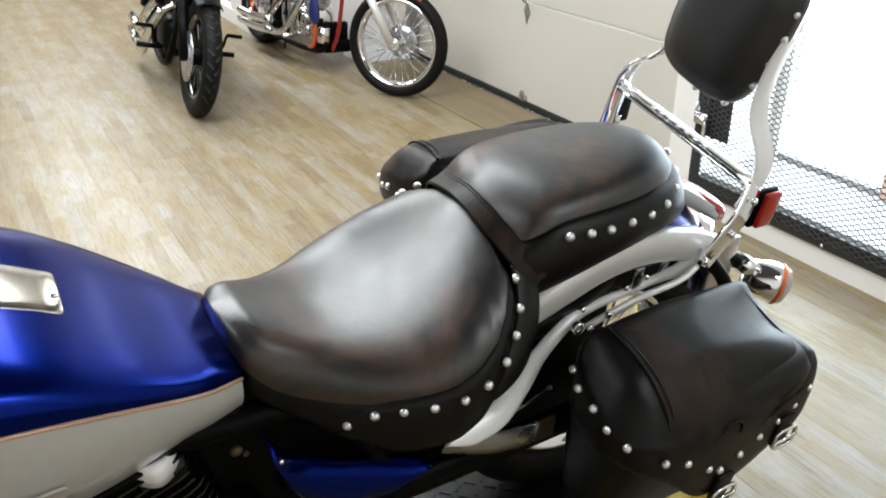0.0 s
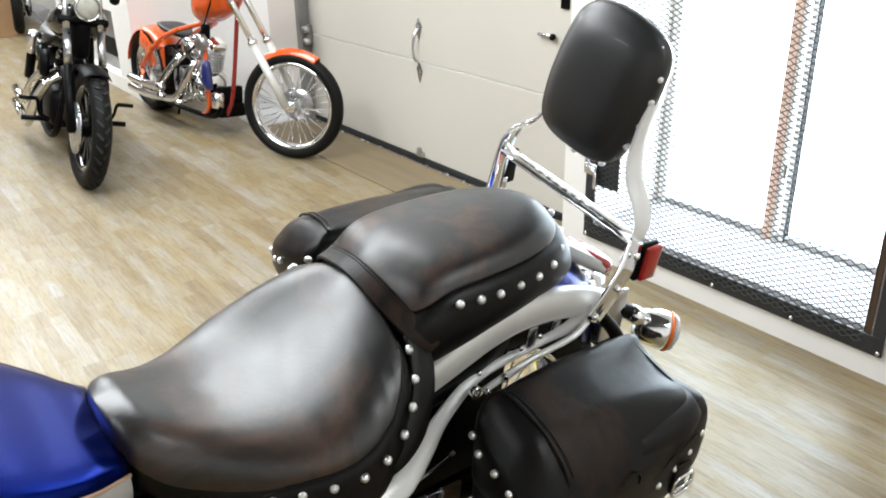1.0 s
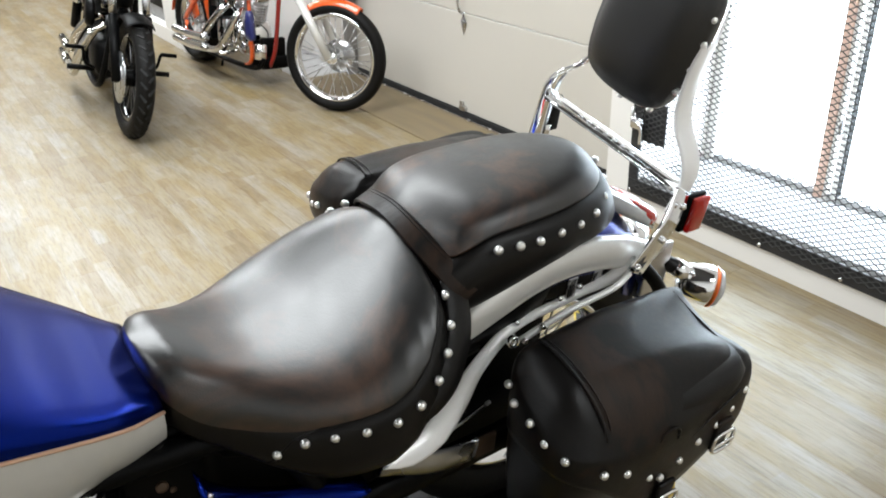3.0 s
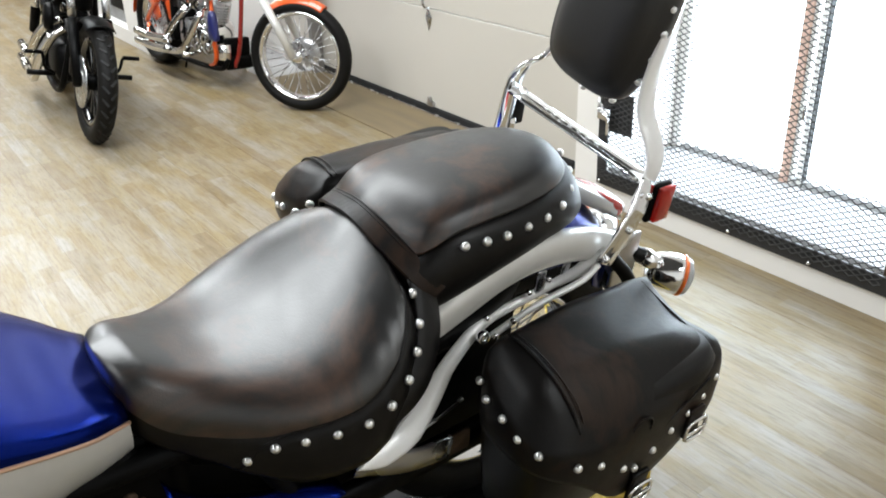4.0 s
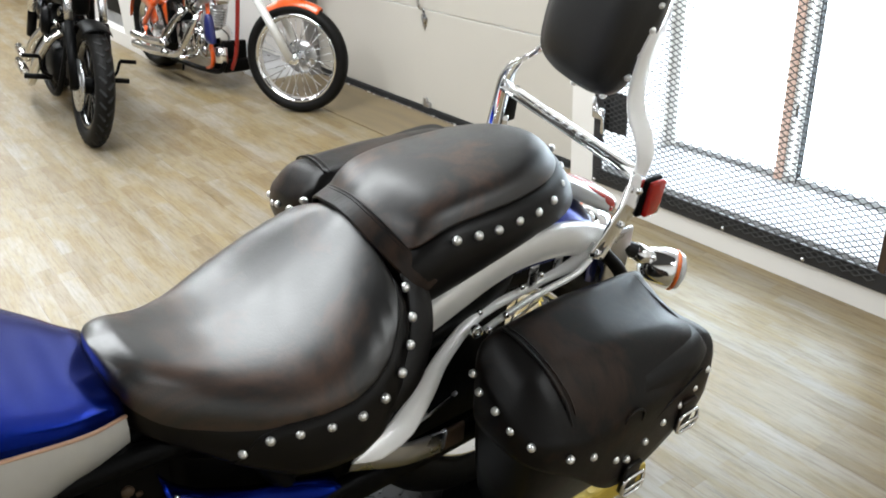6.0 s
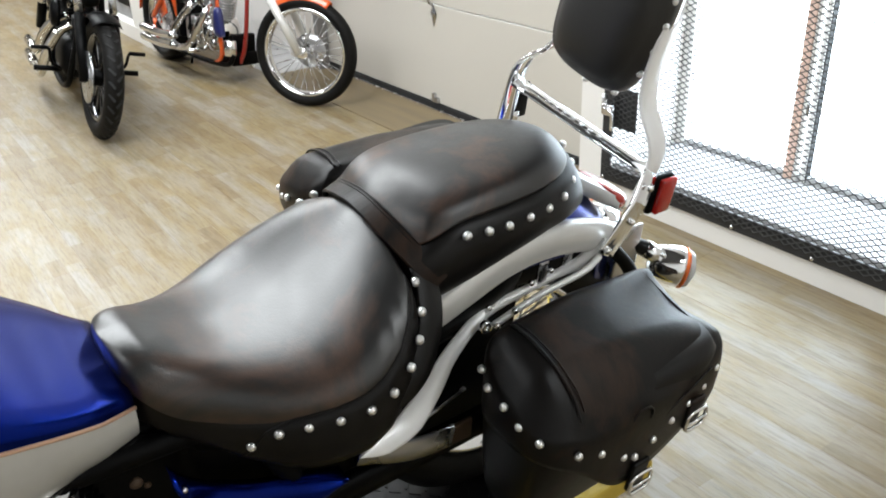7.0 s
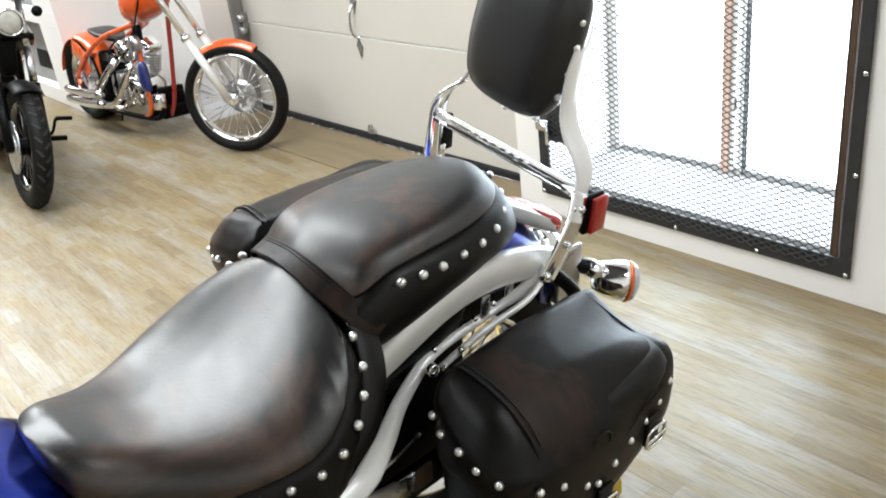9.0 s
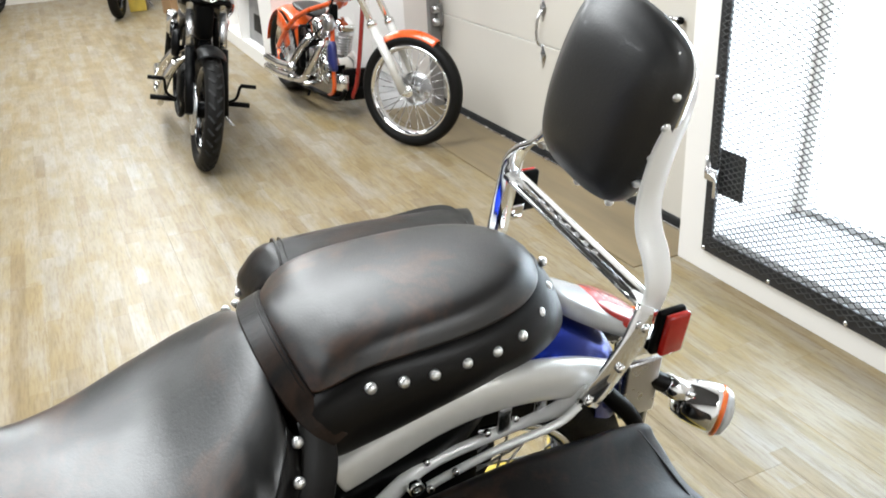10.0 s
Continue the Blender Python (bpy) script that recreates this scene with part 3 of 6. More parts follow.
tagged(link("backdrop", Shape().add([(-6, 3.6, -1), (4, 3.6, -1), (4, 3.6, 5), (-6, 3.6, 5)], [(0, 1, 2, 3)]), SKYGLOW), "blown-out daylight outside the window", "sky", kind="structure")

# ---------------------------------------------------------------- the blue cruiser
# Its own axes: x to its left, y to its rear, z up; it leans on its side stand.
BIKE = pose(-0.719, 0.0, 0.20, 0, 9.0, 0)
RACK = BIKE.inverted() @ pose(-0.798, 0.0, 0.20, 0, 13.5, 0)      # turned apart from the bike to fit the camera's view
cruiser = empty("motorcycle", BIKE, "blue and silver cruiser motorcycle with studded black leather seat", "motorcycle")
STUD = mesh_object("stud", *[(s := lathe([(0.0076, -0.004), (0.0076, 0.0005), (0.0064, 0.0030), (0.0040, 0.0050), (0.0005, 0.0058)], 12)).v, s.f], STUDMETAL)


def stud(parent, p, n, k=1.0):
    q = Vector(n).normalized().to_track_quat("Z", "Y").to_matrix().to_4x4()
    link("stud", STUD, STUDMETAL, parent, m=Matrix.Translation(p) @ q @ Matrix.Diagonal((k, k, k, 1)))


def mirrored(points):
    """A closed outline from its left half, given from front to rear."""
    return points + [(-x, y) for x, y in reversed(points) if x > 1e-6]


FAR, FARDROP = 0.95, 0.06          # the right half is narrowed and lowered to fit the camera's view


# --- rider's seat: one padded leather shell, with studded panels laid over its sides
def pad(outline, centre, top, power, skirt, n=96, rings=22):
    """A cushion. outline: the left half of its rim as (x, y, z), front to rear; top: height over (x, y); power: how square its shoulder is, by (x, y);
    skirt: rows of (outward, fall), each a number or a function of (x, y, z), that go on from the rim."""
    pts = curve(outline + [(-x * FAR, y, z - FARDROP * x) for x, y, z in reversed(outline) if x > 1e-6], n, closed=True)
    s, c, rows = Shape(), Vector((centre[0], centre[1], 0)), 0
    for i in range(rings + 1):
        r = max(0.02, 1 - (1 - i / rings) ** 1.35)
        for p in pts:
            q = c + (Vector((p.x, p.y, 0)) - c) * r
            s.v.append(Vector((q.x, q.y, top(q.x, q.y) - (top(p.x, p.y) - p.z) * r ** power(p.x, p.y))))
        rows += 1
    for out, fall in skirt:
        for k, p in enumerate(pts):
            t = pts[(k + 1) % n] - pts[k - 1]
            nrm = Vector((t.y, -t.x, 0)).normalized()
            if nrm.dot(Vector((p.x, p.y, 0)) - c) < 0:
                nrm = -nrm
            s.v.append(p + nrm * (out(p.x, p.y, p.z) if callable(out) else out) - Vector((0, 0, fall(p.x, p.y, p.z) if callable(fall) else fall)))
        rows += 1
    s.f += grid_faces(rows, n, close_c=True)
    s.f += [tuple(range(n)), tuple((rows - 1) * n + i for i in range(n))]
    return s, pts


RT = smoothed([-0.245, -0.222, -0.20, -0.16, -0.09, -0.03, 0.03, 0.09, 0.14, 0.18, 0.21], [0.706, 0.722, 0.714, 0.693, 0.674, 0.675, 0.692, 0.728, 0.764, 0.792, 0.806])
HEM = smoothed([-0.245, -0.20, -0.118, -0.03, 0.06, 0.12, 0.17, 0.23], [0.622, 0.590, 0.540, 0.512, 0.525, 0.570, 0.640, 0.690])
RW = lambda y: lerp(y, [-0.242, -0.240, -0.236, -0.230, -0.222, -0.206, -0.190, -0.140, -0.103, -0.067, -0.029, 0.012, 0.054, 0.090, 0.124, 0.149, 0.167, 0.176, 0.181], [0.030, 0.052, 0.072, 0.088, 0.100, 0.114, 0.124, 0.150, 0.174, 0.197, 0.217, 0.233, 0.242, 0.240, 0.227, 0.205, 0.178, 0.158, 0.140])
RIM = smoothed([-0.242, -0.222, -0.190, -0.140, -0.103, -0.067, -0.029, 0.012, 0.054, 0.090, 0.124, 0.149, 0.167, 0.181], [0.672, 0.648, 0.618, 0.604, 0.602, 0.606, 0.616, 0.624, 0.634, 0.652, 0.677, 0.706, 0.734, 0.752])


def rider_shell():
    """The seat, laid out in ribs from its nose to its rear: each runs from the left hem over the top to the right hem. Returns it and each side's wall, rib by rib."""
    s, walls = Shape(), {1: [], -1: []}
    ys = [-0.242, -0.2405, -0.2385, -0.236, -0.233, -0.229] + list(np.linspace(-0.224, 0.10, 46)) + list(np.linspace(0.105, 0.181, 24))
    falls = [(0.0035, 0.05), (0.007, 0.13), (0.012, 0.30), (0.016, 0.55), (0.015, 0.80), (0.010, 0.96), (-0.010, 1.0)]
    half = [math.sin(radians(a)) for a in np.linspace(0, 90, 19)]
    for y in ys:
        w, z0, t = RW(y), RIM(y), RT(y)
        slope = (RW(y + 0.004) - RW(y - 0.004)) / 0.008
        out = Vector((1, -slope, 0)).normalized()
        p = lerp(y, [-0.24, -0.20, -0.10, 0.02, 0.10, 0.15, 0.18], [3.0, 3.4, 4.6, 4.6, 3.4, 2.4, 2.0])
        q = lerp(y, [-0.24, 0.02, 0.10, 0.15, 0.18], [2.0, 2.0, 1.6, 1.2, 1.0])
        rib = {}
        for side in (1, -1):
            k, far_drop = (1.0, 0.0) if side > 0 else (FAR - 0.02, FARDROP + 0.04)
            over = [Vector((side * w * u * k, y, z0 + (t - z0) * max(0.0, 1 - u ** (p if side > 0 else 2 + (p - 2) * 0.55)) ** (1 / q) - far_drop * w * u)) for u in half]
            edge = over[-1]
            bulge = lerp(y, [-0.17, -0.03], [0.05, 1.0])
            down = [edge + Vector((side * out.x * o * bulge, out.y * o * bulge, -(z0 - HEM(y)) * f)) for o, f in falls]
            rib[side] = over + down
            walls[side].append([edge] + down)
        s.v += list(reversed(rib[1])) + rib[-1][1:]
    m = len(s.v) // len(ys)
    s.f = [tuple(range(m)), tuple((len(ys) - 1) * m + i for i in range(m))]
    c = 7
    left, right = [j for j in range(m - 1) if j < c], [j for j in range(m - 1) if j >= m - 1 - c]
    over = [j for j in range(m - 1) if c <= j < m - 1 - c]
    pick = lambda cols: [(i * m + j, i * m + j + 1, (i + 1) * m + j + 1, (i + 1) * m + j) for i in range(len(ys) - 1) for j in cols]
    flanks = Shape()
    flanks.v, flanks.f = list(s.v), pick(left + right)
    s.f = pick(over) + s.f[-2:]
    return s, flanks, walls


def side_panel(wall, side, edge, lift, rows=8):
    """A studded panel laid on a wall of the seat, from its own upper edge (a share of the way down, by y) to the hem. Returns it and the run of that edge."""
    o, run, n = Shape(), [], 0
    for col in wall:
        e = edge(col[0].y)
        if e > 0.97:
            continue
        n += 1
        for j in range(rows):
            u = (e + (0.985 - e) * j / (rows - 1)) * (len(col) - 1)
            i = min(int(u), len(col) - 2)
            q = col[i].lerp(col[i + 1], u - i)
            o.v.append(q + Vector((side, 0.25 if col[0].y > 0.13 else 0.0, 0.3)) * (lift if j else lift * 0.2))
            if j == 0:
                run.append(q)
    o.f = grid_faces(n, rows)
    return o, run


shell, flanks, walls = rider_shell()
rider_seat = part("rider_seat", shell, SEATLEATHER, cruiser, "worn black-brown leather rider seat")
# darker leather than the top: the side's shade is put into it
part("seat_flank", flanks, SHADEDLEATHER, rider_seat, "smooth black leather seat side, darkened in place of shade")
edge = lambda y: lerp(y, [-0.125, -0.105, -0.075, -0.045], [1.0, 0.72, 0.25, 0.0])
for side in (1, -1):
    skin, run = side_panel(walls[side], side, edge, 0.0026)
    part("seat_skirt", skin, SHADEDLEATHER, rider_seat, "black leather side panel with chrome studs")
    part("panel_welt", sweep(run, ring(0.0020, n=6)), SHADEDLEATHER, rider_seat)
    for x, y, z in ((0.166, 0.188, 0.739), (0.202, 0.177, 0.710), (0.226, 0.158, 0.681), (0.246, 0.131, 0.654), (0.257, 0.095, 0.630), (0.255, 0.057, 0.613), (0.243, 0.012, 0.606), (0.225, -0.030, 0.600), (0.207, -0.069, 0.592), (0.184, -0.103, 0.566)):
        if side < 0:
            x, z = x * FAR - 0.004, z - FARDROP * x
        stud(rider_seat, (side * x, y, z), (side * (x - 0.05), 0.8 * (y - 0.02), 0.06))
for side in (1, -1):
    k, z0 = (1.0, 0.0) if side > 0 else (FAR, -0.012)
    tail = curve([(side * k * x, y, z + z0) for x, y, z in ((0.135, 0.214, 0.742), (0.163, 0.214, 0.714), (0.194, 0.200, 0.684), (0.216, 0.180, 0.655), (0.236, 0.152, 0.628), (0.246, 0.118, 0.606), (0.244, 0.085, 0.592))], 24)
    part("skirt_tail", band(tail, 0.050, 0.006, [(side * 0.75, 0.25, 0.6), (side * 0.85, 0.2, 0.5), (side * 0.9, 0.1, 0.4)], [lerp(i, [0, 5, 14, 23], [0.8, 1.0, 0.9, 0.5]) for i in range(24)]), SHADEDLEATHER, rider_seat)
part("seat_base", pillow(mirrored([(0.0, -0.215), (0.08, -0.20), (0.13, -0.12), (0.19, -0.02), (0.21, 0.06), (0.19, 0.13), (0.14, 0.25), (0.12, 0.45), (0.0, 0.56)]), (0, 0.1), lambda x, y: 0.60 + 0.16 * max(0, y), lambda x, y: 0.02, [(0, -0.03), (-0.01, -0.07)], n=48, rings=4), BLACKMETAL, cruiser)

part("seat_pan", pillow(mirrored([(0.0, 0.10), (0.10, 0.11), (0.142, 0.16), (0.146, 0.24), (0.142, 0.36), (0.12, 0.50), (0.0, 0.56)]), (0, 0.3), lambda x, y: 0.700 + 0.05 * min(1, (y - 0.1) / 0.2), lambda x, y: 0.01, [(0.0, -0.02), (-0.004, -0.085), (-0.02, -0.10)], n=48, rings=4), SHADEDLEATHER, cruiser, "black leather panel under the seats")

# --- passenger seat: a thick rounded pad over a studded skirt
PT = smoothed([0.185, 0.25, 0.32, 0.40, 0.48, 0.55, 0.62], [0.836, 0.841, 0.844, 0.846, 0.847, 0.847, 0.845])
p_rim = [(0.0, 0.199, 0.806), (0.045, 0.201, 0.799), (0.088, 0.208, 0.785), (0.118, 0.217, 0.776), (0.134, 0.238, 0.786), (0.139, 0.285, 0.804), (0.1395, 0.350, 0.808), (0.136, 0.420, 0.809), (0.126, 0.478, 0.810), (0.105, 0.532, 0.810), (0.066, 0.572, 0.815), (0.0, 0.588, 0.820)]
rear = lambda y: max(0.0, min(1.0, (y - 0.47) / 0.11))
PHEM = smoothed([0.19, 0.27, 0.32, 0.40, 0.46, 0.52, 0.60], [0.655, 0.672, 0.684, 0.704, 0.713, 0.722, 0.728])
fall = lambda f: lambda x, y, z: (z - PHEM(y)) * f
p_skirt = [(0.002, 0.003), (-0.001, 0.007), (0.006, 0.009), (lambda x, y, z: 0.019 - 0.002 * rear(y), fall(0.22)), (lambda x, y, z: 0.026 + 0.008 * rear(y), fall(0.50)), (lambda x, y, z: 0.023 + 0.022 * rear(y), fall(0.82)), (lambda x, y, z: 0.012 + 0.026 * rear(y), fall(0.97)), (-0.03, fall(1.0))]
shell, rim = pad(p_rim, (0, 0.39), lambda x, y: PT(y) - 0.8 * x * x - 0.08 * (math.sqrt(x * x + 0.003) - x) / 2, lambda x, y: lerp(y, [0.19, 0.22, 0.34, 0.50, 0.59], [6.5, 8.0, 12.0, 12.0, 9.0]), p_skirt)
top_panel, skirt_panel = cut(shell, 96, 24)
passenger_seat = part("passenger_seat", top_panel, PASSENGERLEATHER, cruiser, "worn black-brown leather passenger seat")
part("seat_skirt", skirt_panel, SHADEDLEATHER, passenger_seat, "black leather side skirt with chrome studs")
for sx in (1, -1):
    for x, y, z in ((0.165, 0.284, 0.789), (0.165, 0.328, 0.783), (0.163, 0.371, 0.778), (0.158, 0.419, 0.777), (0.152, 0.466, 0.776), (0.141, 0.510, 0.780), (0.111, 0.555, 0.785), (0.067, 0.592, 0.790), (0.024, 0.608, 0.802)):
        stud(passenger_seat, (sx * x * (1 if sx > 0 else FAR), y, z if sx > 0 else z - FARDROP * x - 0.022), (sx * x, 1.2 * max(0, y - 0.46), 0.03))
# a doubled strap lies in the gap between the seats
SN = [(-0.9, -0.35, 0.3), (-0.62, -0.35, 0.68), (-0.25, -0.33, 0.9), (0, -0.30, 0.95), (0.25, -0.33, 0.9), (0.62, -0.35, 0.68), (0.9, -0.35, 0.3)]
welt = curve([(-0.150, 0.230, 0.690), (-0.139, 0.215, 0.731), (-0.114, 0.202, 0.763), (-0.057, 0.189, 0.789), (0.0, 0.185, 0.8015), (0.060, 0.189, 0.793), (0.120, 0.203, 0.768), (0.146, 0.219, 0.744), (0.161, 0.240, 0.716)], 44)
strap = part("seat_strap", band(welt, 0.037, 0.006, SN, [lerp(i, [0, 6, 36, 43], [0.6, 1.0, 1.0, 0.80]) for i in range(44)]), BAGLEATHER, cruiser, "black leather strap between the seats", smooth=False)
for d, r in ((0.0150, 0.0016), (0.0095, 0.0012)):
    part("strap_seam", sweep([p + Vector((0, d * 0.95, 0.0036 + d * 0.32)) for p in welt[7:-7]], ring(r, n=6)), SHADEDLEATHER, strap)


# --- tank with silver flanks
def tank():
    ys = [-0.232, -0.245, -0.27, -0.30, -0.36, -0.42, -0.48, -0.55, -0.65, -0.75, -0.85, -0.92]
    w = [0.090, 0.112, 0.128, 0.145, 0.170, 0.190, 0.202, 0.212, 0.212, 0.200, 0.170, 0.100]
    t = [0.658, 0.680, 0.693, 0.703, 0.746, 0.785, 0.820, 0.850, 0.872, 0.876, 0.862, 0.830]
    st = [0.640, 0.648, 0.661, 0.678, 0.710, 0.738, 0.758, 0.774, 0.785, 0.790, 0.790, 0.790]
    lo = [0.588, 0.587, 0.582, 0.574, 0.560, 0.553, 0.546, 0.550, 0.580, 0.620, 0.670, 0.730]
    fw, ft, fs, fl = (smoothed([-y for y in ys], v) for v in (w, t, st, lo))
    run = [-y for y in np.linspace(0.232, 0.92, 44)]
    top, sides, m = Shape(), {1: Shape(), -1: Shape()}, 33
    for y in run:
        W, T, S = fw(-y), ft(-y), fs(-y)
        for i in range(m):
            a = math.pi * i / (m - 1)
            c, s = math.cos(a), math.sin(a)
            top.v.append(Vector((W * math.copysign(abs(c) ** 0.50, c), y, S + (T - S) * s ** 0.66)))
    top.f = grid_faces(len(run), m) + [tuple(range(m))]
    body = part("tank", top, BLUE, cruiser, "metallic blue fuel tank")
    for sx, s in sides.items():
        k = 9
        for y in run:
            W, S, B = fw(-y), fs(-y), fl(-y)
            for i in range(k):
                u = i / (k - 1)
                s.v.append(Vector((sx * (W * (1.0 - lerp(-y, [0.24, 0.32], [0.08, 0.30]) * u ** 2.2) + 0.004 * math.sin(math.pi * u)), y, S + (B - S) * u)))
        s.f = grid_faces(len(run), k)
        side = part("tank_flank", s, SILVER, body, "silver lower flank of the tank")
        part("pinstripe", sweep([Vector((sx * (fw(-y) + 0.0005), y, fs(-y))) for y in run], ring(0.0036, 0.0030, 8)), COPPER, body, "copper pinstripe")
        under = [Vector((sx * (fw(-y) * (1.0 - lerp(-y, [0.24, 0.32], [0.08, 0.30]))), y, fl(-y) - 0.002)) for y in run]
        part("tank_seam", sweep(under, flat(0.016, 0.008)), BLACKMETAL, body)
    # chrome console along the ridge
    c, k = Shape(), 15
    steps = [0.436, 0.4365, 0.438, 0.441, 0.445, 0.450] + list(np.linspace(0.46, 0.80, 16))
    for y in steps:
        hw = 0.040 + 0.012 * math.sqrt(max(0.0, 1 - ((0.450 - y) / 0.014) ** 2)) if y < 0.450 else 0.052 + 0.05 * (y - 0.450)
        z = max(ft(y) + 0.002, 0.801 + 0.33 * (y - 0.44))
        for i in range(k):
            u = -1 + 2 * i / (k - 1)
            c.v.append(Vector((u * hw, -y, z + 0.006 * (1 - abs(u) ** 6) - 0.004 * u * u - (0.006 if y < 0.4362 else 0.0))))
        c.v += [Vector((hw, -y, z - 0.04)), Vector((-hw, -y, z - 0.04))]
    c.f = grid_faces(len(steps), k + 2, close_c=True) + [tuple(range(k + 2)), tuple((len(steps) - 1) * (k + 2) + i for i in range(k + 2))]
    console = part("tank_console", c, CONSOLECHROME, body, "chrome tank console with a rounded end")
    part("console_screw", sphere(0.006, 10, 6).moved(Matrix.Translation((0.020, -0.443, 0.806))), CHROME, console)
    # raised emblem on the flank, a plain winged shape
    for sx in (1,):
        e = Shape()
        pts = [(0.0, 0.0), (0.05, 0.012), (0.10, 0.016), (0.105, 0.004), (0.06, -0.004), (0.02, -0.010)]
        for off in (0.0, 0.004):
            e.v += [Vector((sx * (fw(0.52) - 0.006 + off), -0.585 + a, 0.640 + b)) for a, b in pts]
        e.f = [tuple(range(6)), tuple(range(6, 12))] + [(i, (i + 1) % 6, 6 + (i + 1) % 6, 6 + i) for i in range(6)]
        part("tank_emblem", e, CHROME, body, "chrome winged emblem", smooth=False)
    return body


tank()


# --- side cover, frame and engine that show under the seat
def side_cover(sx):
    """A crescent panel, highest at its front corner and running out to a tip at the rear."""
    s, n, m = Shape(), 22, 11
    ys = [-0.215, -0.195, -0.16, -0.085, 0.0, 0.075]
    for layer in (0, 1):
        for i in range(n):
            u = i / (n - 1)
            y = -0.215 + 0.29 * u
            zt, zb = lerp(y, ys, [0.550, 0.512, 0.478, 0.430, 0.390, 0.358]), lerp(y, ys, [0.520, 0.455, 0.395, 0.335, 0.315, 0.348])
            for j in range(m):
                v = j / (m - 1)
                s.v.append(Vector((sx * (0.135 + 0.034 * math.sin(math.pi * (0.05 + 0.72 * v)) ** 0.7 - 0.012 * u - 0.012 * layer), y, zt + (zb - zt) * v)))
    k = n * m
    s.f = grid_faces(n, m) + [tuple(k + i for i in f) for f in grid_faces(n, m)]
    for i in range(n - 1):
        for j in (0, m - 1):
            p, q = i * m + j, (i + 1) * m + j
            s.f.append((p, q, k + q, k + p))
    for j in range(m - 1):
        for i in (0, n - 1):
            p, q = i * m + j, i * m + j + 1
            s.f.append((p, q, k + q, k + p))
    c = part("side_cover", s, BLUE, cruiser, "metallic blue side cover")
    part("cover_bolt", sphere(0.006, 10, 6).moved(Matrix.Translation((sx * 0.160, -0.200, 0.512))), CHROME, c)


side_cover(1)
side_cover(-1)
for sx in (1, -1):
    part("frame_rail", tube([(sx * 0.10, -0.85, 0.62), (sx * 0.10, -0.40, 0.57), (sx * 0.11, -0.15, 0.565), (sx * 0.115, 0.10, 0.545), (sx * 0.11, 0.30, 0.56)], 0.020), BLACKMETAL, cruiser)
    part("frame_downtube", tube([(sx * 0.11, -0.10, 0.56), (sx * 0.12, -0.02, 0.40), (sx * 0.12, 0.02, 0.22), (sx * 0.13, -0.10, 0.14), (sx * 0.13, -0.80, 0.13)], 0.020), BLACKMETAL, cruiser)
    part("swingarm", sweep(curve([(sx * 0.13, -0.02, 0.30), (sx * 0.135, 0.2, 0.31), (sx * 0.135, 0.54, 0.32)], 14), flat(0.035, 0.06)), BLACKMETAL, cruiser)
    part("shock_absorber", tube([(sx * 0.105, 0.06, 0.50), (sx * 0.105, 0.25, 0.36)], 0.026, smooth=False), BLACKMETAL, cruiser)


def cylinder_fins(y, tilt):
    root = part("cylinder", lathe([(0.06, 0.0), (0.062, 0.02), (0.062, 0.17), (0.05, 0.19)], 20).moved(pose(0, y, 0.36, tilt, 0, 0)), BLACKMETAL, cruiser, "black finned engine cylinder")
    for i in range(9):
        ringed = curve([(0.135, 0.02, 0), (0.12, 0.085, 0), (0.04, 0.105, 0), (-0.04, 0.105, 0), (-0.12, 0.085, 0), (-0.135, 0.02, 0), (-0.135, -0.05, 0), (-0.10, -0.095, 0), (0.0, -0.105, 0), (0.10, -0.095, 0), (0.135, -0.05, 0)], 40, True)
        s = Shape()
        for z in (-0.0022, 0.0022):
            s.v += [Vector((p.x, p.y, z)) for p in ringed]
        s.f = [tuple(range(40)), tuple(range(40, 80))] + [(k, (k + 1) % 40, 40 + (k + 1) % 40, 40 + k) for k in range(40)]
        part("fin", s, BLACKGLOSS, root, smooth=False, m=pose(0, y, 0.36, tilt, 0, 0) @ pose(0, 0, 0.03 + i * 0.019))
    part("cylinder_head", box(0, 0, 0, 0.27, 0.17, 0.06, 0.02).moved(pose(0, y, 0.36, tilt, 0, 0) @ pose(0, 0, 0.225)), BLACKMETAL, root)


cylinder_fins(-0.36, 16)
cylinder_fins(-0.58, -28)
part("rocker_cover", pillow([(0.06, 0.0), (0.12, 0.02), (0.15, 0.07), (0.12, 0.12), (0.06, 0.14), (0.04, 0.07)], (0.1, 0.07), lambda x, y: 0.0, lambda x, y: 0.012, [(0.002, -0.02), (0, -0.04)], n=32, rings=6).moved(pose(0.03, -0.415, 0.568) @ Matrix.Diagonal((0.75, 0.62, 0.8, 1))), SATIN, cruiser, "polished rocker cover")
part("crankcase", box(0, -0.46, 0.28, 0.30, 0.50, 0.26, 0.06), BLACKMETAL, cruiser, "black engine crankcase")
part("crankcase_cover", lathe([(0.02, 0.03), (0.09, 0.028), (0.115, 0.015), (0.12, 0.0)], 28, "x").moved(Matrix.Translation((0.15, -0.36, 0.27))), CHROME, cruiser, "chrome engine side cover")
for y, z, r in ((-0.254, 0.518, 1.0), (-0.257, 0.558, 0.45), (-0.2385, 0.5025, 0.55)):
    part("wiring_plug", lathe([(0.009 * r, 0), (0.010 * r, 0.006 * r), (0.005 * r, 0.009 * r)], 10, "x").moved(Matrix.Translation((0.113, y, z))), RUST, cruiser)
# black sheet and block, added in place of the darkness in these gaps
part("dark_gap_sheet", box(0.085, 0.30, 0.44, 0.012, 0.36, 0.30, 0.005), BLACKMETAL, cruiser)
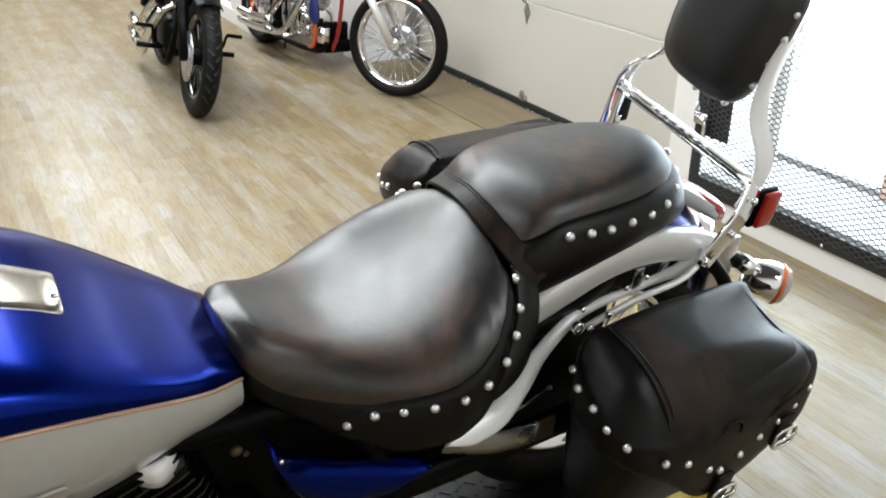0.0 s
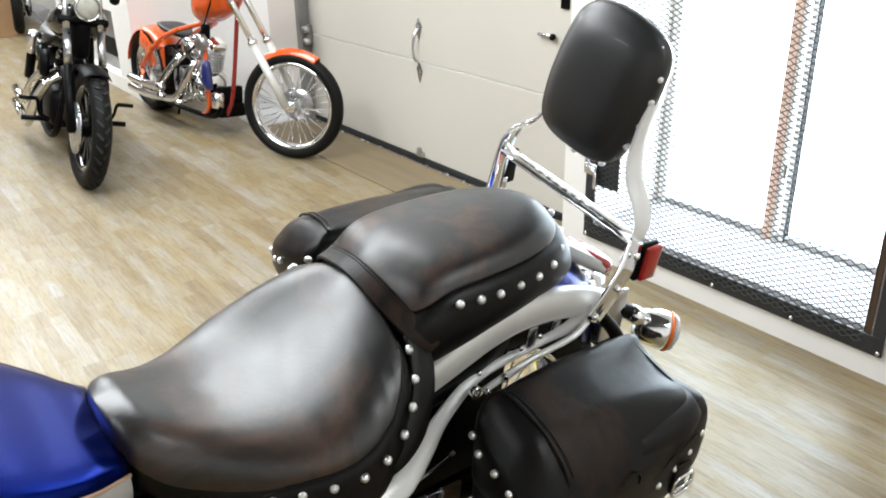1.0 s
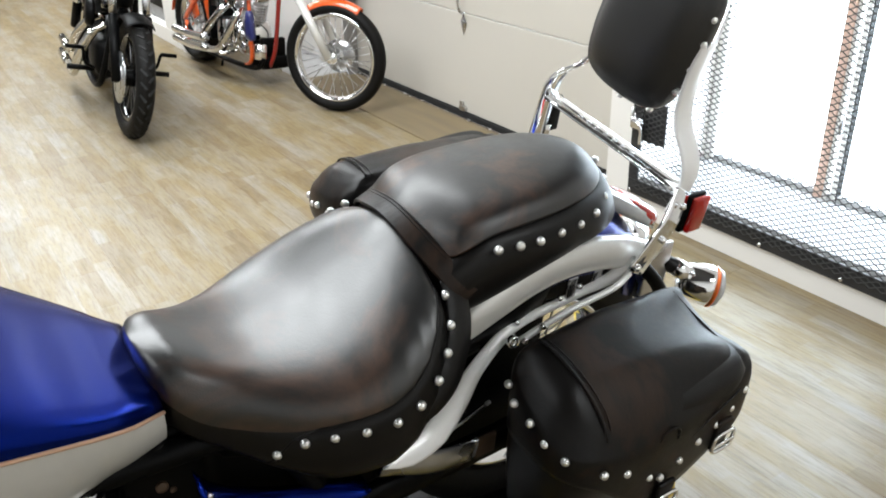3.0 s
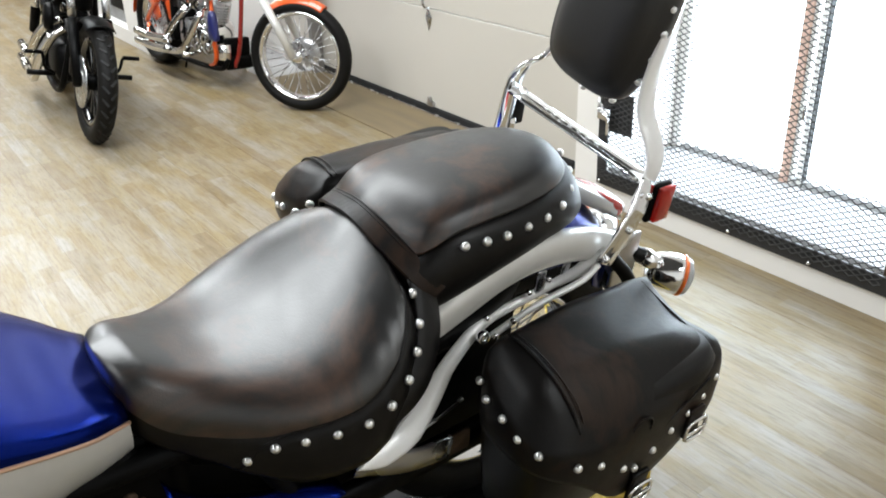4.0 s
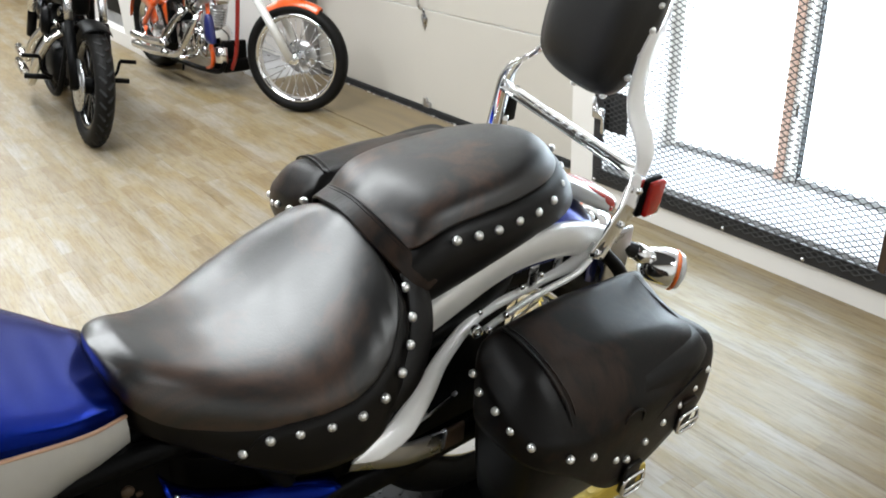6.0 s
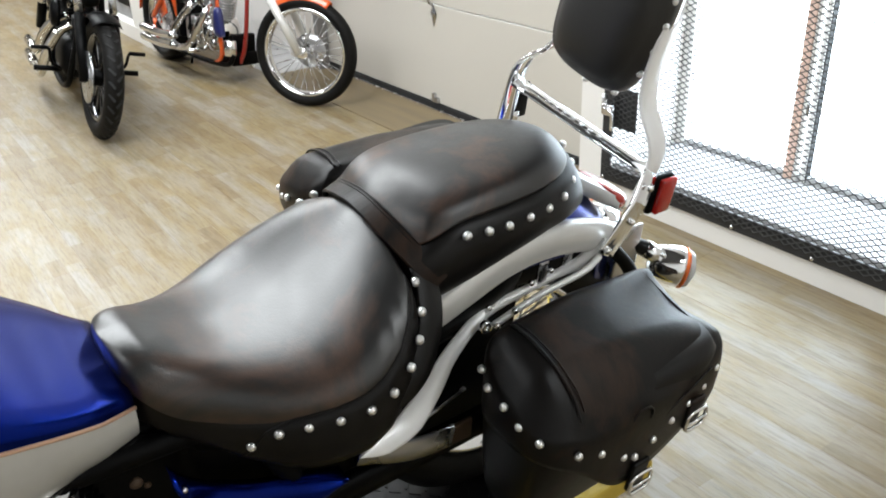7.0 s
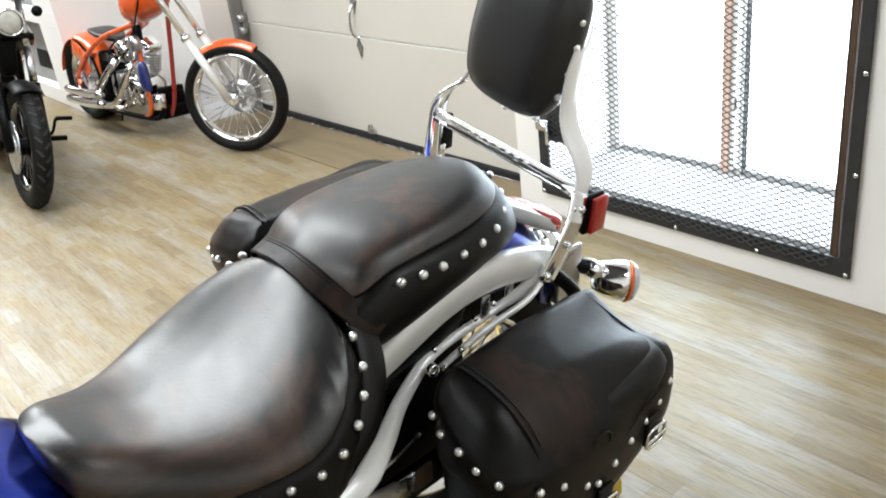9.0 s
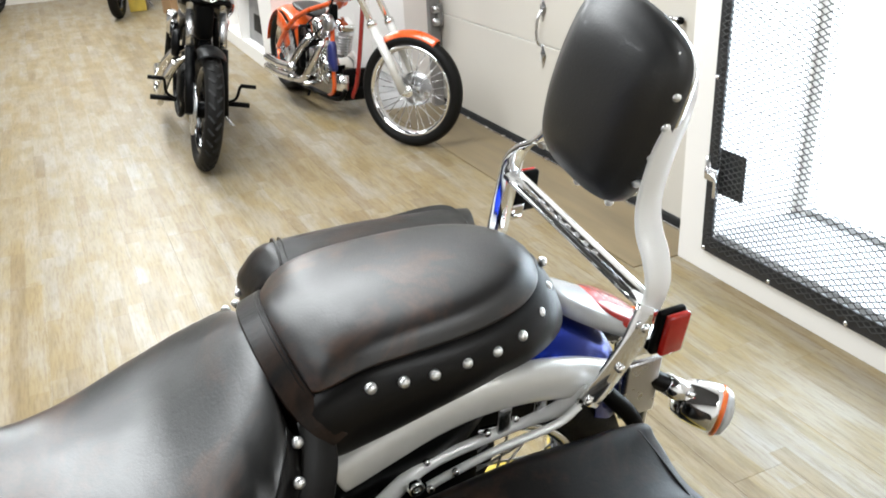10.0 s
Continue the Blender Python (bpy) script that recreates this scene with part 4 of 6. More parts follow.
part("dark_gap_block", box(0, -0.13, 0.42, 0.17, 0.62, 0.34, 0.02), BLACKMETAL, cruiser, "black block added to fill the dark engine gaps")
part("battery_box", box(0, -0.06, 0.45, 0.20, 0.26, 0.22, 0.03), BLACKMETAL, cruiser)
part("seat_lock_bracket", box(0.165, 0.085, 0.455, 0.025, 0.05, 0.05, 0.008), BLACKMETAL, cruiser)
part("cable", tube([(0.150, 0.16, 0.40), (0.155, 0.24, 0.42), (0.150, 0.32, 0.44)], 0.004), STEEL, cruiser)
part("footpeg_bracket", sweep(curve([(0.15, 0.10, 0.40), (0.16, 0.20, 0.36), (0.16, 0.29, 0.345)], 10), flat(0.012, 0.05)), STEEL, cruiser, "bare steel footpeg bracket")
part("bracket_plate", box(0.15, 0.30, 0.33, 0.010, 0.09, 0.05, 0.004), RUST, cruiser, "rusty bracket plate")
part("side_stand", tube([(0.14, -0.14, 0.16), (0.21, -0.16, 0.06), (0.245, -0.165, -0.035)], 0.012, smooth=False), BLACKMETAL, cruiser)


# --- rear wheel and fender
def wire_wheel(parent, m, radius, tyre_w, rim_r, spokes, rim_mat, hub_mat, name="wheel", tread=False):
    """A wheel about the x axis of m: tyre, rim, hub and crossed wire spokes."""
    w = part(name, lathe([(0.028, -0.055), (0.034, -0.05), (0.034, -0.042), (0.022, -0.036), (0.022, 0.036), (0.034, 0.042), (0.034, 0.05), (0.028, 0.055)], 20, "x"), hub_mat, parent, m=m)
    h = radius - rim_r
    prof = [(rim_r + 0.004, -tyre_w * 0.30), (rim_r + h * 0.30, -tyre_w * 0.47), (rim_r + h * 0.62, -tyre_w * 0.49), (rim_r + h * 0.88, -tyre_w * 0.34), (radius, -tyre_w * 0.10), (radius, tyre_w * 0.10),
            (rim_r + h * 0.88, tyre_w * 0.34), (rim_r + h * 0.62, tyre_w * 0.49), (rim_r + h * 0.30, tyre_w * 0.47), (rim_r + 0.004, tyre_w * 0.30)]
    tyre = part("tyre", lathe(prof, 72, "x", closed=True), RUBBER, w, "black rubber tyre")
    if tread:
        s = Shape()
        for i in range(44):
            a = 2 * math.pi * i / 44
            for sx in (-1, 1):
                s.join(box(0, 0, 0, tyre_w * 0.34, 0.004, 0.003).moved(pose(0, 0, 0, math.degrees(a), 0, 0) @ pose(sx * tyre_w * 0.2, 0, radius - 0.0045, 0, sx * 24, sx * 38)))
        tagged(part("tread", s, BLACKMETAL, w, smooth=False), kind="stuff")
    part("rim", lathe([(rim_r - 0.007, -tyre_w * 0.36), (rim_r + 0.008, -tyre_w * 0.38), (rim_r + 0.008, -tyre_w * 0.30), (rim_r - 0.011, -tyre_w * 0.16), (rim_r - 0.011, tyre_w * 0.16), (rim_r + 0.008, tyre_w * 0.30), (rim_r + 0.008, tyre_w * 0.38), (rim_r - 0.007, tyre_w * 0.36),
                       (rim_r - 0.018, tyre_w * 0.14), (rim_r - 0.018, -tyre_w * 0.14)], 56, "x", closed=True), rim_mat, w, "bright rim")
    for i in range(spokes):
        a = 2 * math.pi * i / spokes
        sx = 1 if i % 2 else -1
        b = a + (0.55 if (i // 2) % 2 else -0.55)
        p, q = Vector((sx * 0.040, 0.031 * math.sin(b), 0.031 * math.cos(b))), Vector((sx * 0.004, (rim_r - 0.02) * math.sin(a), (rim_r - 0.02) * math.cos(a)))
        part("spoke", sweep([p, q], ring(0.0023, n=5), up=(0.3, 0.5, 0.81)), STEEL, w)
    return w


AXLE = (0.0, 0.50, 0.315)
wire_wheel(cruiser, Matrix.Translation(AXLE), 0.315, 0.15, 0.205, 36, CHROME, CHROME, "rear_wheel")
part("pulley", lathe([(0.03, 0.0), (0.11, 0.004), (0.115, 0.014), (0.11, 0.028), (0.03, 0.03)], 32, "x").moved(Matrix.Translation((-0.11, AXLE[1], AXLE[2]))), BLACKMETAL, cruiser)
ridge = curve([(0, 0.16, 0.655), (0, 0.30, 0.705), (0, 0.45, 0.728), (0, 0.57, 0.720), (0, 0.66, 0.690), (0, 0.735, 0.632), (0, 0.785, 0.545), (0, 0.80, 0.45)], 40)


def fender():
    s, m = Shape(), 21
    n = len(ridge)
    for layer in (0.0, -0.004):
        for i, p in enumerate(ridge):
            a, b = ridge[max(i - 1, 0)], ridge[min(i + 1, n - 1)]
            t = (b - a).normalized()
            nz = Vector((1, 0, 0)).cross(t).normalized()
            hw = 0.128 * (1 - 0.36 * min(1, max(0, (i - 17) / 10)) - 0.1 * max(0, (i - 30) / 9))
            for j in range(m):
                u = -1 + 2 * j / (m - 1)
                s.v.append(p + Vector((hw * math.sin(u * 1.35) / math.sin(1.35), 0, 0)) + nz * (layer - 0.085 * (1 - math.cos(u * 1.35)) / (1 - math.cos(1.35))))
    k = n * m
    s.f = grid_faces(n, m) + [tuple(k + q for q in f) for f in grid_faces(n, m)]
    for i in range(n - 1):
        for j in (0, m - 1):
            s.f.append((i * m + j, (i + 1) * m + j, k + (i + 1) * m + j, k + i * m + j))
    for j in range(m - 1):
        for i in (0, n - 1):
            s.f.append((i * m + j, i * m + j + 1, k + i * m + j + 1, k + i * m + j))
    return part("rear_fender", s, BLUE, cruiser, "metallic blue rear fender")


fend = fender()
for sx in (1, -1):
    rail = curve([(sx * 0.146, 0.236, 0.642), (sx * 0.148, 0.268, 0.656), (sx * 0.147, 0.31, 0.671), (sx * 0.146, 0.37, 0.691), (sx * 0.144, 0.44, 0.700), (sx * 0.140, 0.52, 0.692), (sx * 0.134, 0.60, 0.668), (sx * 0.126, 0.67, 0.632)], 40)
    part("fender_rail", sweep(rail, [(0.020 * math.copysign(abs(math.cos(a)) ** 0.7, math.cos(a)), 0.029 * math.sin(a)) for a in np.linspace(0, 2 * math.pi, 17)[:-1]], scales=[1.08 + 0.04 * i / 39 for i in range(40)]), SILVER, fend, "silver painted fender side")
    part("pinstripe", sweep([p + Vector((sx * 0.006, -0.003, 0.0275)) for p in rail], ring(0.0024, n=6)), COPPER, fend, "copper pinstripe")
    # bag support: rod above, broad blade in front
    blade = curve([(sx * 0.166, 0.615, 0.662), (sx * 0.152, 0.594, 0.638), (sx * 0.140, 0.571, 0.616), (sx * 0.128, 0.531, 0.599), (sx * 0.124, 0.470, 0.588), (sx * 0.125, 0.410, 0.582), (sx * 0.133, 0.352, 0.576), (sx * 0.150, 0.280, 0.538), (sx * 0.166, 0.232, 0.494), (sx * 0.182, 0.176, 0.456), (sx * 0.192, 0.118, 0.447), (sx * 0.199, 0.072, 0.452)], 52)
    wide = [lerp(i, [0, 6, 14, 24, 33, 41, 46, 51], [0.9, 1.0, 0.62, 0.66, 1.10, 1.70, 1.40, 0.12]) for i in range(52)]
    turn = [(sx * 0.62, -0.25, 0.75), (sx * 0.66, -0.25, 0.71), (sx * 0.74, -0.32, 0.60)]
    bl = part("bag_support", band(blade, 0.026, 0.008, turn, wide), WHITENEDALLOY, cruiser, "polished bag support blade")
    rod = curve([(sx * 0.166, 0.600, 0.640), (sx * 0.170, 0.560, 0.622), (sx * 0.168, 0.467, 0.609), (sx * 0.165, 0.398, 0.590), (sx * 0.163, 0.362, 0.577)], 22)
    part("support_rod", sweep(rod, ring(0.0062, n=10)), WHITENEDALLOY, bl, "chrome support rod")
    part("rod_eye", lathe([(0.005, -0.005), (0.012, -0.005), (0.012, 0.005), (0.005, 0.005)], 14, "x", closed=True).moved(Matrix.Translation((sx * 0.160, 0.345, 0.578))), CHROME, bl)
    for y, z in ((0.374, 0.588), (0.470, 0.606), (0.515, 0.617)):
        part("support_bolt", sphere(0.0062, 10, 6).moved(Matrix.Translation((sx * 0.131, y, z))), CHROME, bl)
    for y, z in ((0.400, 0.597), (0.362, 0.580)):
        part("support_bolt", sphere(0.0062, 10, 6).moved(Matrix.Translation((sx * 0.171, y, z))), CHROME, bl)
    part("fender_strut", tube([(sx * 0.135, 0.665, 0.62), (sx * 0.15, 0.72, 0.55), (sx * 0.16, 0.74, 0.47)], 0.014), BLACKMETAL, bl)
    for y in (0.50, 0.56):
        part("strut_bracket", box(sx * 0.125, y, 0.615, 0.008, 0.022, 0.05, 0.003).moved(pose(0, 0, 0)), STEEL, bl)

# --- tail light, plate bracket, signals
tl = part("tail_light", pillow(mirrored([(0.0, 0.640), (0.034, 0.648), (0.047, 0.69), (0.050, 0.74), (0.044, 0.79), (0.024, 0.815), (0.0, 0.820)]), (0, 0.74), lambda x, y: 0.742 - 0.62 * (y - 0.64), lambda x, y: 0.010, [(0.002, -0.012), (0.0, -0.03)], n=40, rings=8, power=3.0), CLEAR, cruiser, "chrome tail light with clear lens")
part("red_lens", pillow(mirrored([(0.0, 0.712), (0.030, 0.716), (0.046, 0.738), (0.047, 0.785), (0.026, 0.815), (0.0, 0.824)]), (0, 0.77), lambda x, y: 0.749 - 0.62 * (y - 0.64), lambda x, y: 0.010, [(0.002, -0.012), (0.0, -0.03)], n=36, rings=8, power=3.0), REDLENS, tl, "red lens")
part("plate_bracket", box(0.075, 0.79, 0.53, 0.012, 0.07, 0.12, 0.005), STEEL, cruiser, "bare metal plate bracket")
part("plate_bracket", box(0.0, 0.815, 0.46, 0.15, 0.010, 0.10, 0.004), STEEL, cruiser)


def signal(sx):
    s = part("turn_signal", tube([(sx * 0.040, 0.75, 0.575), (sx * 0.080, 0.852, 0.515)], 0.017, smooth=False), BLACKMETAL, cruiser, "black stalk with chrome signal")
    axis = pose(sx * 0.103, 0.905, 0.472, -100, 0, -sx * 42) @ Matrix.Scale(1.12, 4)
    part("signal_housing", lathe([(0.010, -0.046), (0.024, -0.040), (0.033, -0.024), (0.038, -0.002), (0.0405, 0.018), (0.040, 0.028)], 24), CHROME, s, "chrome bullet housing", m=axis)
    part("signal_rim", lathe([(0.0400, 0.026), (0.0412, 0.028), (0.0412, 0.031), (0.0400, 0.033)], 28), AMBER, s, "orange lens rim", m=axis)
    part("signal_lens", lathe([(0.0400, 0.032), (0.036, 0.042), (0.021, 0.050), (0.002, 0.053)], 24), CLEAR, s, "clear lens", m=axis)
    part("signal_neck", tube([(sx * 0.076, 0.845, 0.520), (sx * 0.096, 0.884, 0.492)], 0.020, smooth=False), CHROME, s)
    for k in (0.015, -0.012):
        part("signal_screw", sphere(0.005, 8, 5).moved(Matrix.Translation((sx * (0.095 + k), 0.860 + k, 0.508))), CHROME, s)


signal(1)
signal(-1)


# --- saddlebags
def lid_top(x, y=0.45):
    """Height of a bag's lid: it falls outwards and to the rear, rolls over its outer edge and front, and sinks in across the rear."""
    z = lerp(y, [0.27, 0.32, 0.50, 0.70], [0.664, 0.662, 0.645, 0.616]) - lerp(y, [0.45, 0.70], [0.29, 0.27]) * (x - 0.20) - 1.5 * max(0.0, x - 0.325) ** 1.5 - 3.6 * max(0.0, 0.345 - y) ** 1.8 + 0.007 * math.sin(math.pi * max(0.0, min(1.0, (0.345 - y) / 0.075)))
    hollow = max(0.0, min(1.0, (y - 0.46) / 0.24)) ** 1.6
    return z - 0.022 * hollow * math.sin(math.pi * max(0.0, min(1.0, (x - 0.195) / 0.17)))


def bag_body(sx):
    """A pouch that narrows towards its foot."""
    s, k = Shape(), 32
    for z, x0, x1, y0, y1 in ((0.19, 0.20, 0.30, 0.37, 0.60), (0.20, 0.195, 0.315, 0.35, 0.62), (0.24, 0.19, 0.335, 0.335, 0.645), (0.34, 0.19, 0.375, 0.315, 0.685), (0.44, 0.195, 0.402, 0.30, 0.708), (0.54, 0.20, 0.405, 0.295, 0.71), (0.56, 0.21, 0.39, 0.31, 0.70)):
        for i in range(k):
            a = 2 * math.pi * i / k
            c, d = math.cos(a), math.sin(a)
            s.v.append(Vector((sx * ((x0 + x1) / 2 + (x1 - x0) / 2 * math.copysign(abs(c) ** 0.35, c)), (y0 + y1) / 2 + (y1 - y0) / 2 * math.copysign(abs(d) ** 0.35, d), z)))
    s.f = grid_faces(7, k, close_c=True) + [tuple(range(k)), tuple(6 * k + i for i in range(k))]
    return s


def saddlebag(sx, m):
    # pouch in the darkened leather, its shade put into the tone
    bag = part("saddlebag", bag_body(sx), SHADEDLEATHER, cruiser, "black leather saddlebag with chrome studs", m=m)
    half = [(0.226, 0.330), (0.236, 0.296), (0.268, 0.276), (0.320, 0.272), (0.372, 0.280), (0.404, 0.308), (0.417, 0.36), (0.418, 0.45), (0.410, 0.55), (0.398, 0.64), (0.388, 0.705), (0.365, 0.728), (0.300, 0.712), (0.225, 0.702), (0.200, 0.680), (0.206, 0.50)]
    out = [(sx * x, y) for x, y in half]
    hem = smoothed([0.27, 0.31, 0.36, 0.42, 0.47, 0.54, 0.64, 0.73], [0.490, 0.480, 0.445, 0.378, 0.352, 0.362, 0.385, 0.410])
    inner = lambda x: 1.0 if abs(x) > 0.25 else 0.35
    top = lambda x, y: lid_top(abs(x), y) + 0.003 * math.sin((y - 0.3) * 9)
    drop = lambda x, y: 0.022 - 0.010 * max(0.0, min(1.0, (y - 0.6) / 0.1))
    skirt = [(o, (lambda f: lambda x, y: -(top(x, y) - drop(x, y) - hem(y)) * f * inner(x))(f)) for o, f in ((0.003, 0.04), (0.007, 0.18), (0.010, 0.45), (0.010, 0.80), (0.007, 0.97), (-0.004, 1.0))]
    lid = part("bag_lid", pillow(out, (sx * 0.31, 0.50), top, drop, skirt, n=96, rings=14, power=6.0), BAGLEATHER, bag, "padded leather lid with scalloped hem")
    # welt across the lid's front shoulder, with a second row of stitching behind it
    for back, r in ((0.0, 0.0026), (0.012, 0.0014)):
        seam = [(0.236, 0.330), (0.27, 0.334), (0.315, 0.340), (0.352, 0.343), (0.382, 0.345), (0.402, 0.346)]
        pts = curve([(sx * x, y + back, top(x, y + back) + 0.001 - (0.010 if x < 0.24 else 0) - (0.016 if x > 0.40 else 0)) for x, y in seam], 30)
        part("lid_welt", sweep(pts, ring(r, n=8)), BAGLEATHER, bag)
    for x, y, z in ((0.243, 0.271, 0.580), (0.273, 0.261, 0.568), (0.316, 0.260, 0.562), (0.349, 0.266, 0.543), (0.388, 0.276, 0.535), (0.428, 0.327, 0.514), (0.428, 0.382, 0.487), (0.428, 0.443, 0.443), (0.430, 0.471, 0.429), (0.425, 0.519, 0.439), (0.418, 0.569, 0.452), (0.410, 0.621, 0.459), (0.402, 0.666, 0.471), (0.397, 0.700, 0.496)):
        z -= 0.014 if sx < 0 and y < 0.28 else 0.0
        stud(bag, (sx * x, y, z), (sx * (1.0 if x > 0.42 or y > 0.3 else 0.15), -1.0 if y < 0.30 else 0.0, 0.12), 0.95)
    for y, z in ((0.490, 0.365), (0.640, 0.420)):
        part("bag_strap", box(0, 0, 0, 0.010, 0.040, 0.07, 0.004).moved(pose(sx * (0.430 - 0.12 * (y - 0.49)), y, z + 0.012, 0, sx * 4, 0)), BAGLEATHER, bag)
        loop = [Vector((sx * (0.440 - 0.12 * (y - 0.49)), y + 0.026 * math.copysign(abs(math.cos(a)) ** 0.5, math.cos(a)), z + 0.022 * math.copysign(abs(math.sin(a)) ** 0.5, math.sin(a)))) for a in np.linspace(0, 2 * math.pi, 25)[:-1]]
        part("buckle", sweep(loop, ring(0.0036, n=8), up=(1, 0.02, 0.03), closed=True), CHROME, bag, "chrome buckle")
        part("buckle_prong", tube([(sx * (0.442 - 0.12 * (y - 0.49)), y - 0.02, z), (sx * (0.443 - 0.12 * (y - 0.49)), y + 0.024, z)], 0.0028, smooth=False), CHROME, bag)
    # seam of the side flap, low on the outer face, with a rounded tab at its front end
    face = lambda y: 0.416 - 0.075 * max(0.0, y - 0.42)
    flap = curve([(sx * (face(y) + 0.010), y, z) for y, z in ((0.515, 0.430), (0.528, 0.462), (0.56, 0.480), (0.615, 0.500), (0.665, 0.522))], 24)
    part("flap_seam", sweep(flap, ring(0.0024, n=8)), BAGLEATHER, bag)
    tab = [Vector((sx * (face(0.48) + 0.009), 0.480 + 0.024 * math.cos(a), 0.508 + 0.022 * math.sin(a))) for a in np.linspace(-0.5, math.pi * 1.25, 18)]
    part("lid_tab", sweep(tab, ring(0.0022, n=6)), BAGLEATHER, bag)
    rear_edge = curve([(sx * x, y, top(x, y) - 0.008) for x, y in ((0.212, 0.676), (0.25, 0.690), (0.31, 0.698), (0.355, 0.706))], 24)
    part("rear_seam", sweep(rear_edge, ring(0.0022, n=8)), BAGLEATHER, bag)


saddlebag(1, Matrix())
saddlebag(-1, RACK @ pose(0.014, 0.645, 0.697) @ pose(0, 0, 0, 4.5) @ pose(0, -0.69, -0.60))

# --- backrest on its chrome rack, turned apart from the bike to fit the camera's view
FRAME = pose(-0.019, 0.69, 0.804, 0, 10.2, 8)
rack = part("backrest_rack", band([Vector((0.168 - 0.0336 * i, 0.0, 0.0)) for i in range(11)], 0.034, 0.010, [(0.0, -0.15, 0.98), (0.0, -0.15, 0.98)]), CHROME, cruiser, "chrome cross bar of the backrest rack", m=FRAME)
for i in range(7):
    part("raised_mark", box(0.05 - i * 0.022, -0.002, 0.0035, 0.011, 0.008, 0.0035, 0.001), STEEL, rack)
for sx in (1, -1):
    up = curve([(sx * 0.171, -0.004, -0.045 if sx > 0 else -0.15), (sx * 0.173, 0.0, 0.0), (sx * 0.169, 0.003, 0.040), (sx * 0.150, 0.005, 0.072), (sx * 0.120, 0.008, 0.102), (sx * 0.102, 0.012, 0.140), (sx * 0.094, 0.018, 0.200), (sx * 0.090, 0.028, 0.265), (sx * 0.074, 0.036, 0.310), (sx * 0.045, 0.040, 0.330), (0.0, 0.041, 0.340)], 48)
    # the left upright takes the whitened alloy, its reflection painted in
    part("rack_upright", sweep(up, flat(0.009, 0.046, 0.3), up=(0.0, 1.0, 0.08)), WHITENEDALLOY if sx > 0 else CHROME, rack, "polished backrest upright")
    if sx < 0:
        continue
    foot = curve([(sx * 0.168, 0.610, 0.640), (sx * 0.174, 0.640, 0.692), (sx * 0.172, 0.672, 0.738), (sx * 0.160 if sx > 0 else -0.188, 0.700 if sx > 0 else 0.672, 0.785 if sx > 0 else 0.832)], 18)
    part("rack_plate", sweep(foot, flat(0.008, 0.044, 0.3), up=(0.0, 0.8, -0.6)), CHROME, cruiser, "chrome side plate of the rack")
    for p in ((0.178, 0.684, 0.765), (0.180, 0.650, 0.705), (0.175, 0.606, 0.655)):
        part("rack_bolt", lathe([(0.007, 0), (0.007, 0.004), (0.004, 0.007)], 10, "x").moved(pose(sx * p[0], p[1], p[2], 0, 0, 0 if sx > 0 else 180)), CHROME, cruiser)
for sx in (1, -1):
    ref = part("side_reflector", box(sx * 0.170, 0.752, 0.748, 0.012, 0.048, 0.082, 0.004), BLACKMETAL, cruiser, "black reflector base", m=RACK if sx > 0 else RACK @ pose(-0.055, -0.02, 0.005))
    part("reflector_lens", box(sx * 0.181, 0.757, 0.748, 0.012, 0.040, 0.076, 0.004), REDLENS, ref, "red reflector")
    part("reflector_bracket", box(sx * 0.160, 0.722, 0.715, 0.010, 0.05, 0.03, 0.003), CHROME, ref)


def backrest():
    half = [(0.0, -0.125), (0.050, -0.122), (0.080, -0.104), (0.093, -0.052), (0.096, 0.0), (0.094, 0.052), (0.085, 0.096), (0.055, 0.119), (0.0, 0.127)]
    pad = pillow(mirrored(half), (0, 0), lambda x, y: 0.046 - 1.0 * x * x - 0.3 * y * y, lambda x, y: 0.022, [(0.007, -0.004), (0.012, -0.012), (0.014, -0.026), (0.008, -0.035), (-0.02, -0.037)], n=80, rings=14, power=5.0)
    m = FRAME @ pose(-0.014, 0.006, 0.236, 90 - 6, 3, 0)
    ob = part("backrest_pad", pad, VINYL, cruiser, "black vinyl backrest pad", m=m)
    part("pad_piping", sweep([Vector((p.x * 1.03, p.y * 1.025, 0.006)) for p in curve([(x, y, 0) for x, y in mirrored(half)], 64, True)], ring(0.004, n=8), closed=True), VINYL, ob)
    back = pillow(mirrored([(x * 1.14, y * 1.05) for x, y in half]), (0, 0), lambda x, y: -0.008, lambda x, y: 0.004, [(0.0, -0.010), (-0.01, -0.014)], n=64, rings=4)
    part("pad_backplate", back, CHROME, ob, "chrome backplate")
    for x, y in ((0.095, -0.070), (0.099, -0.025), (0.098, 0.022), (0.093, 0.064), (0.070, 0.110), (0.066, -0.124), (0.0, -0.136)):
        for sx in ((1, -1) if x else (1,)):
            stud(ob, (sx * (x + 0.0085), y * 1.03, 0.002 if sx > 0 else -0.008), (sx * x, 0.6 * y, 0.012), 0.9)


backrest()


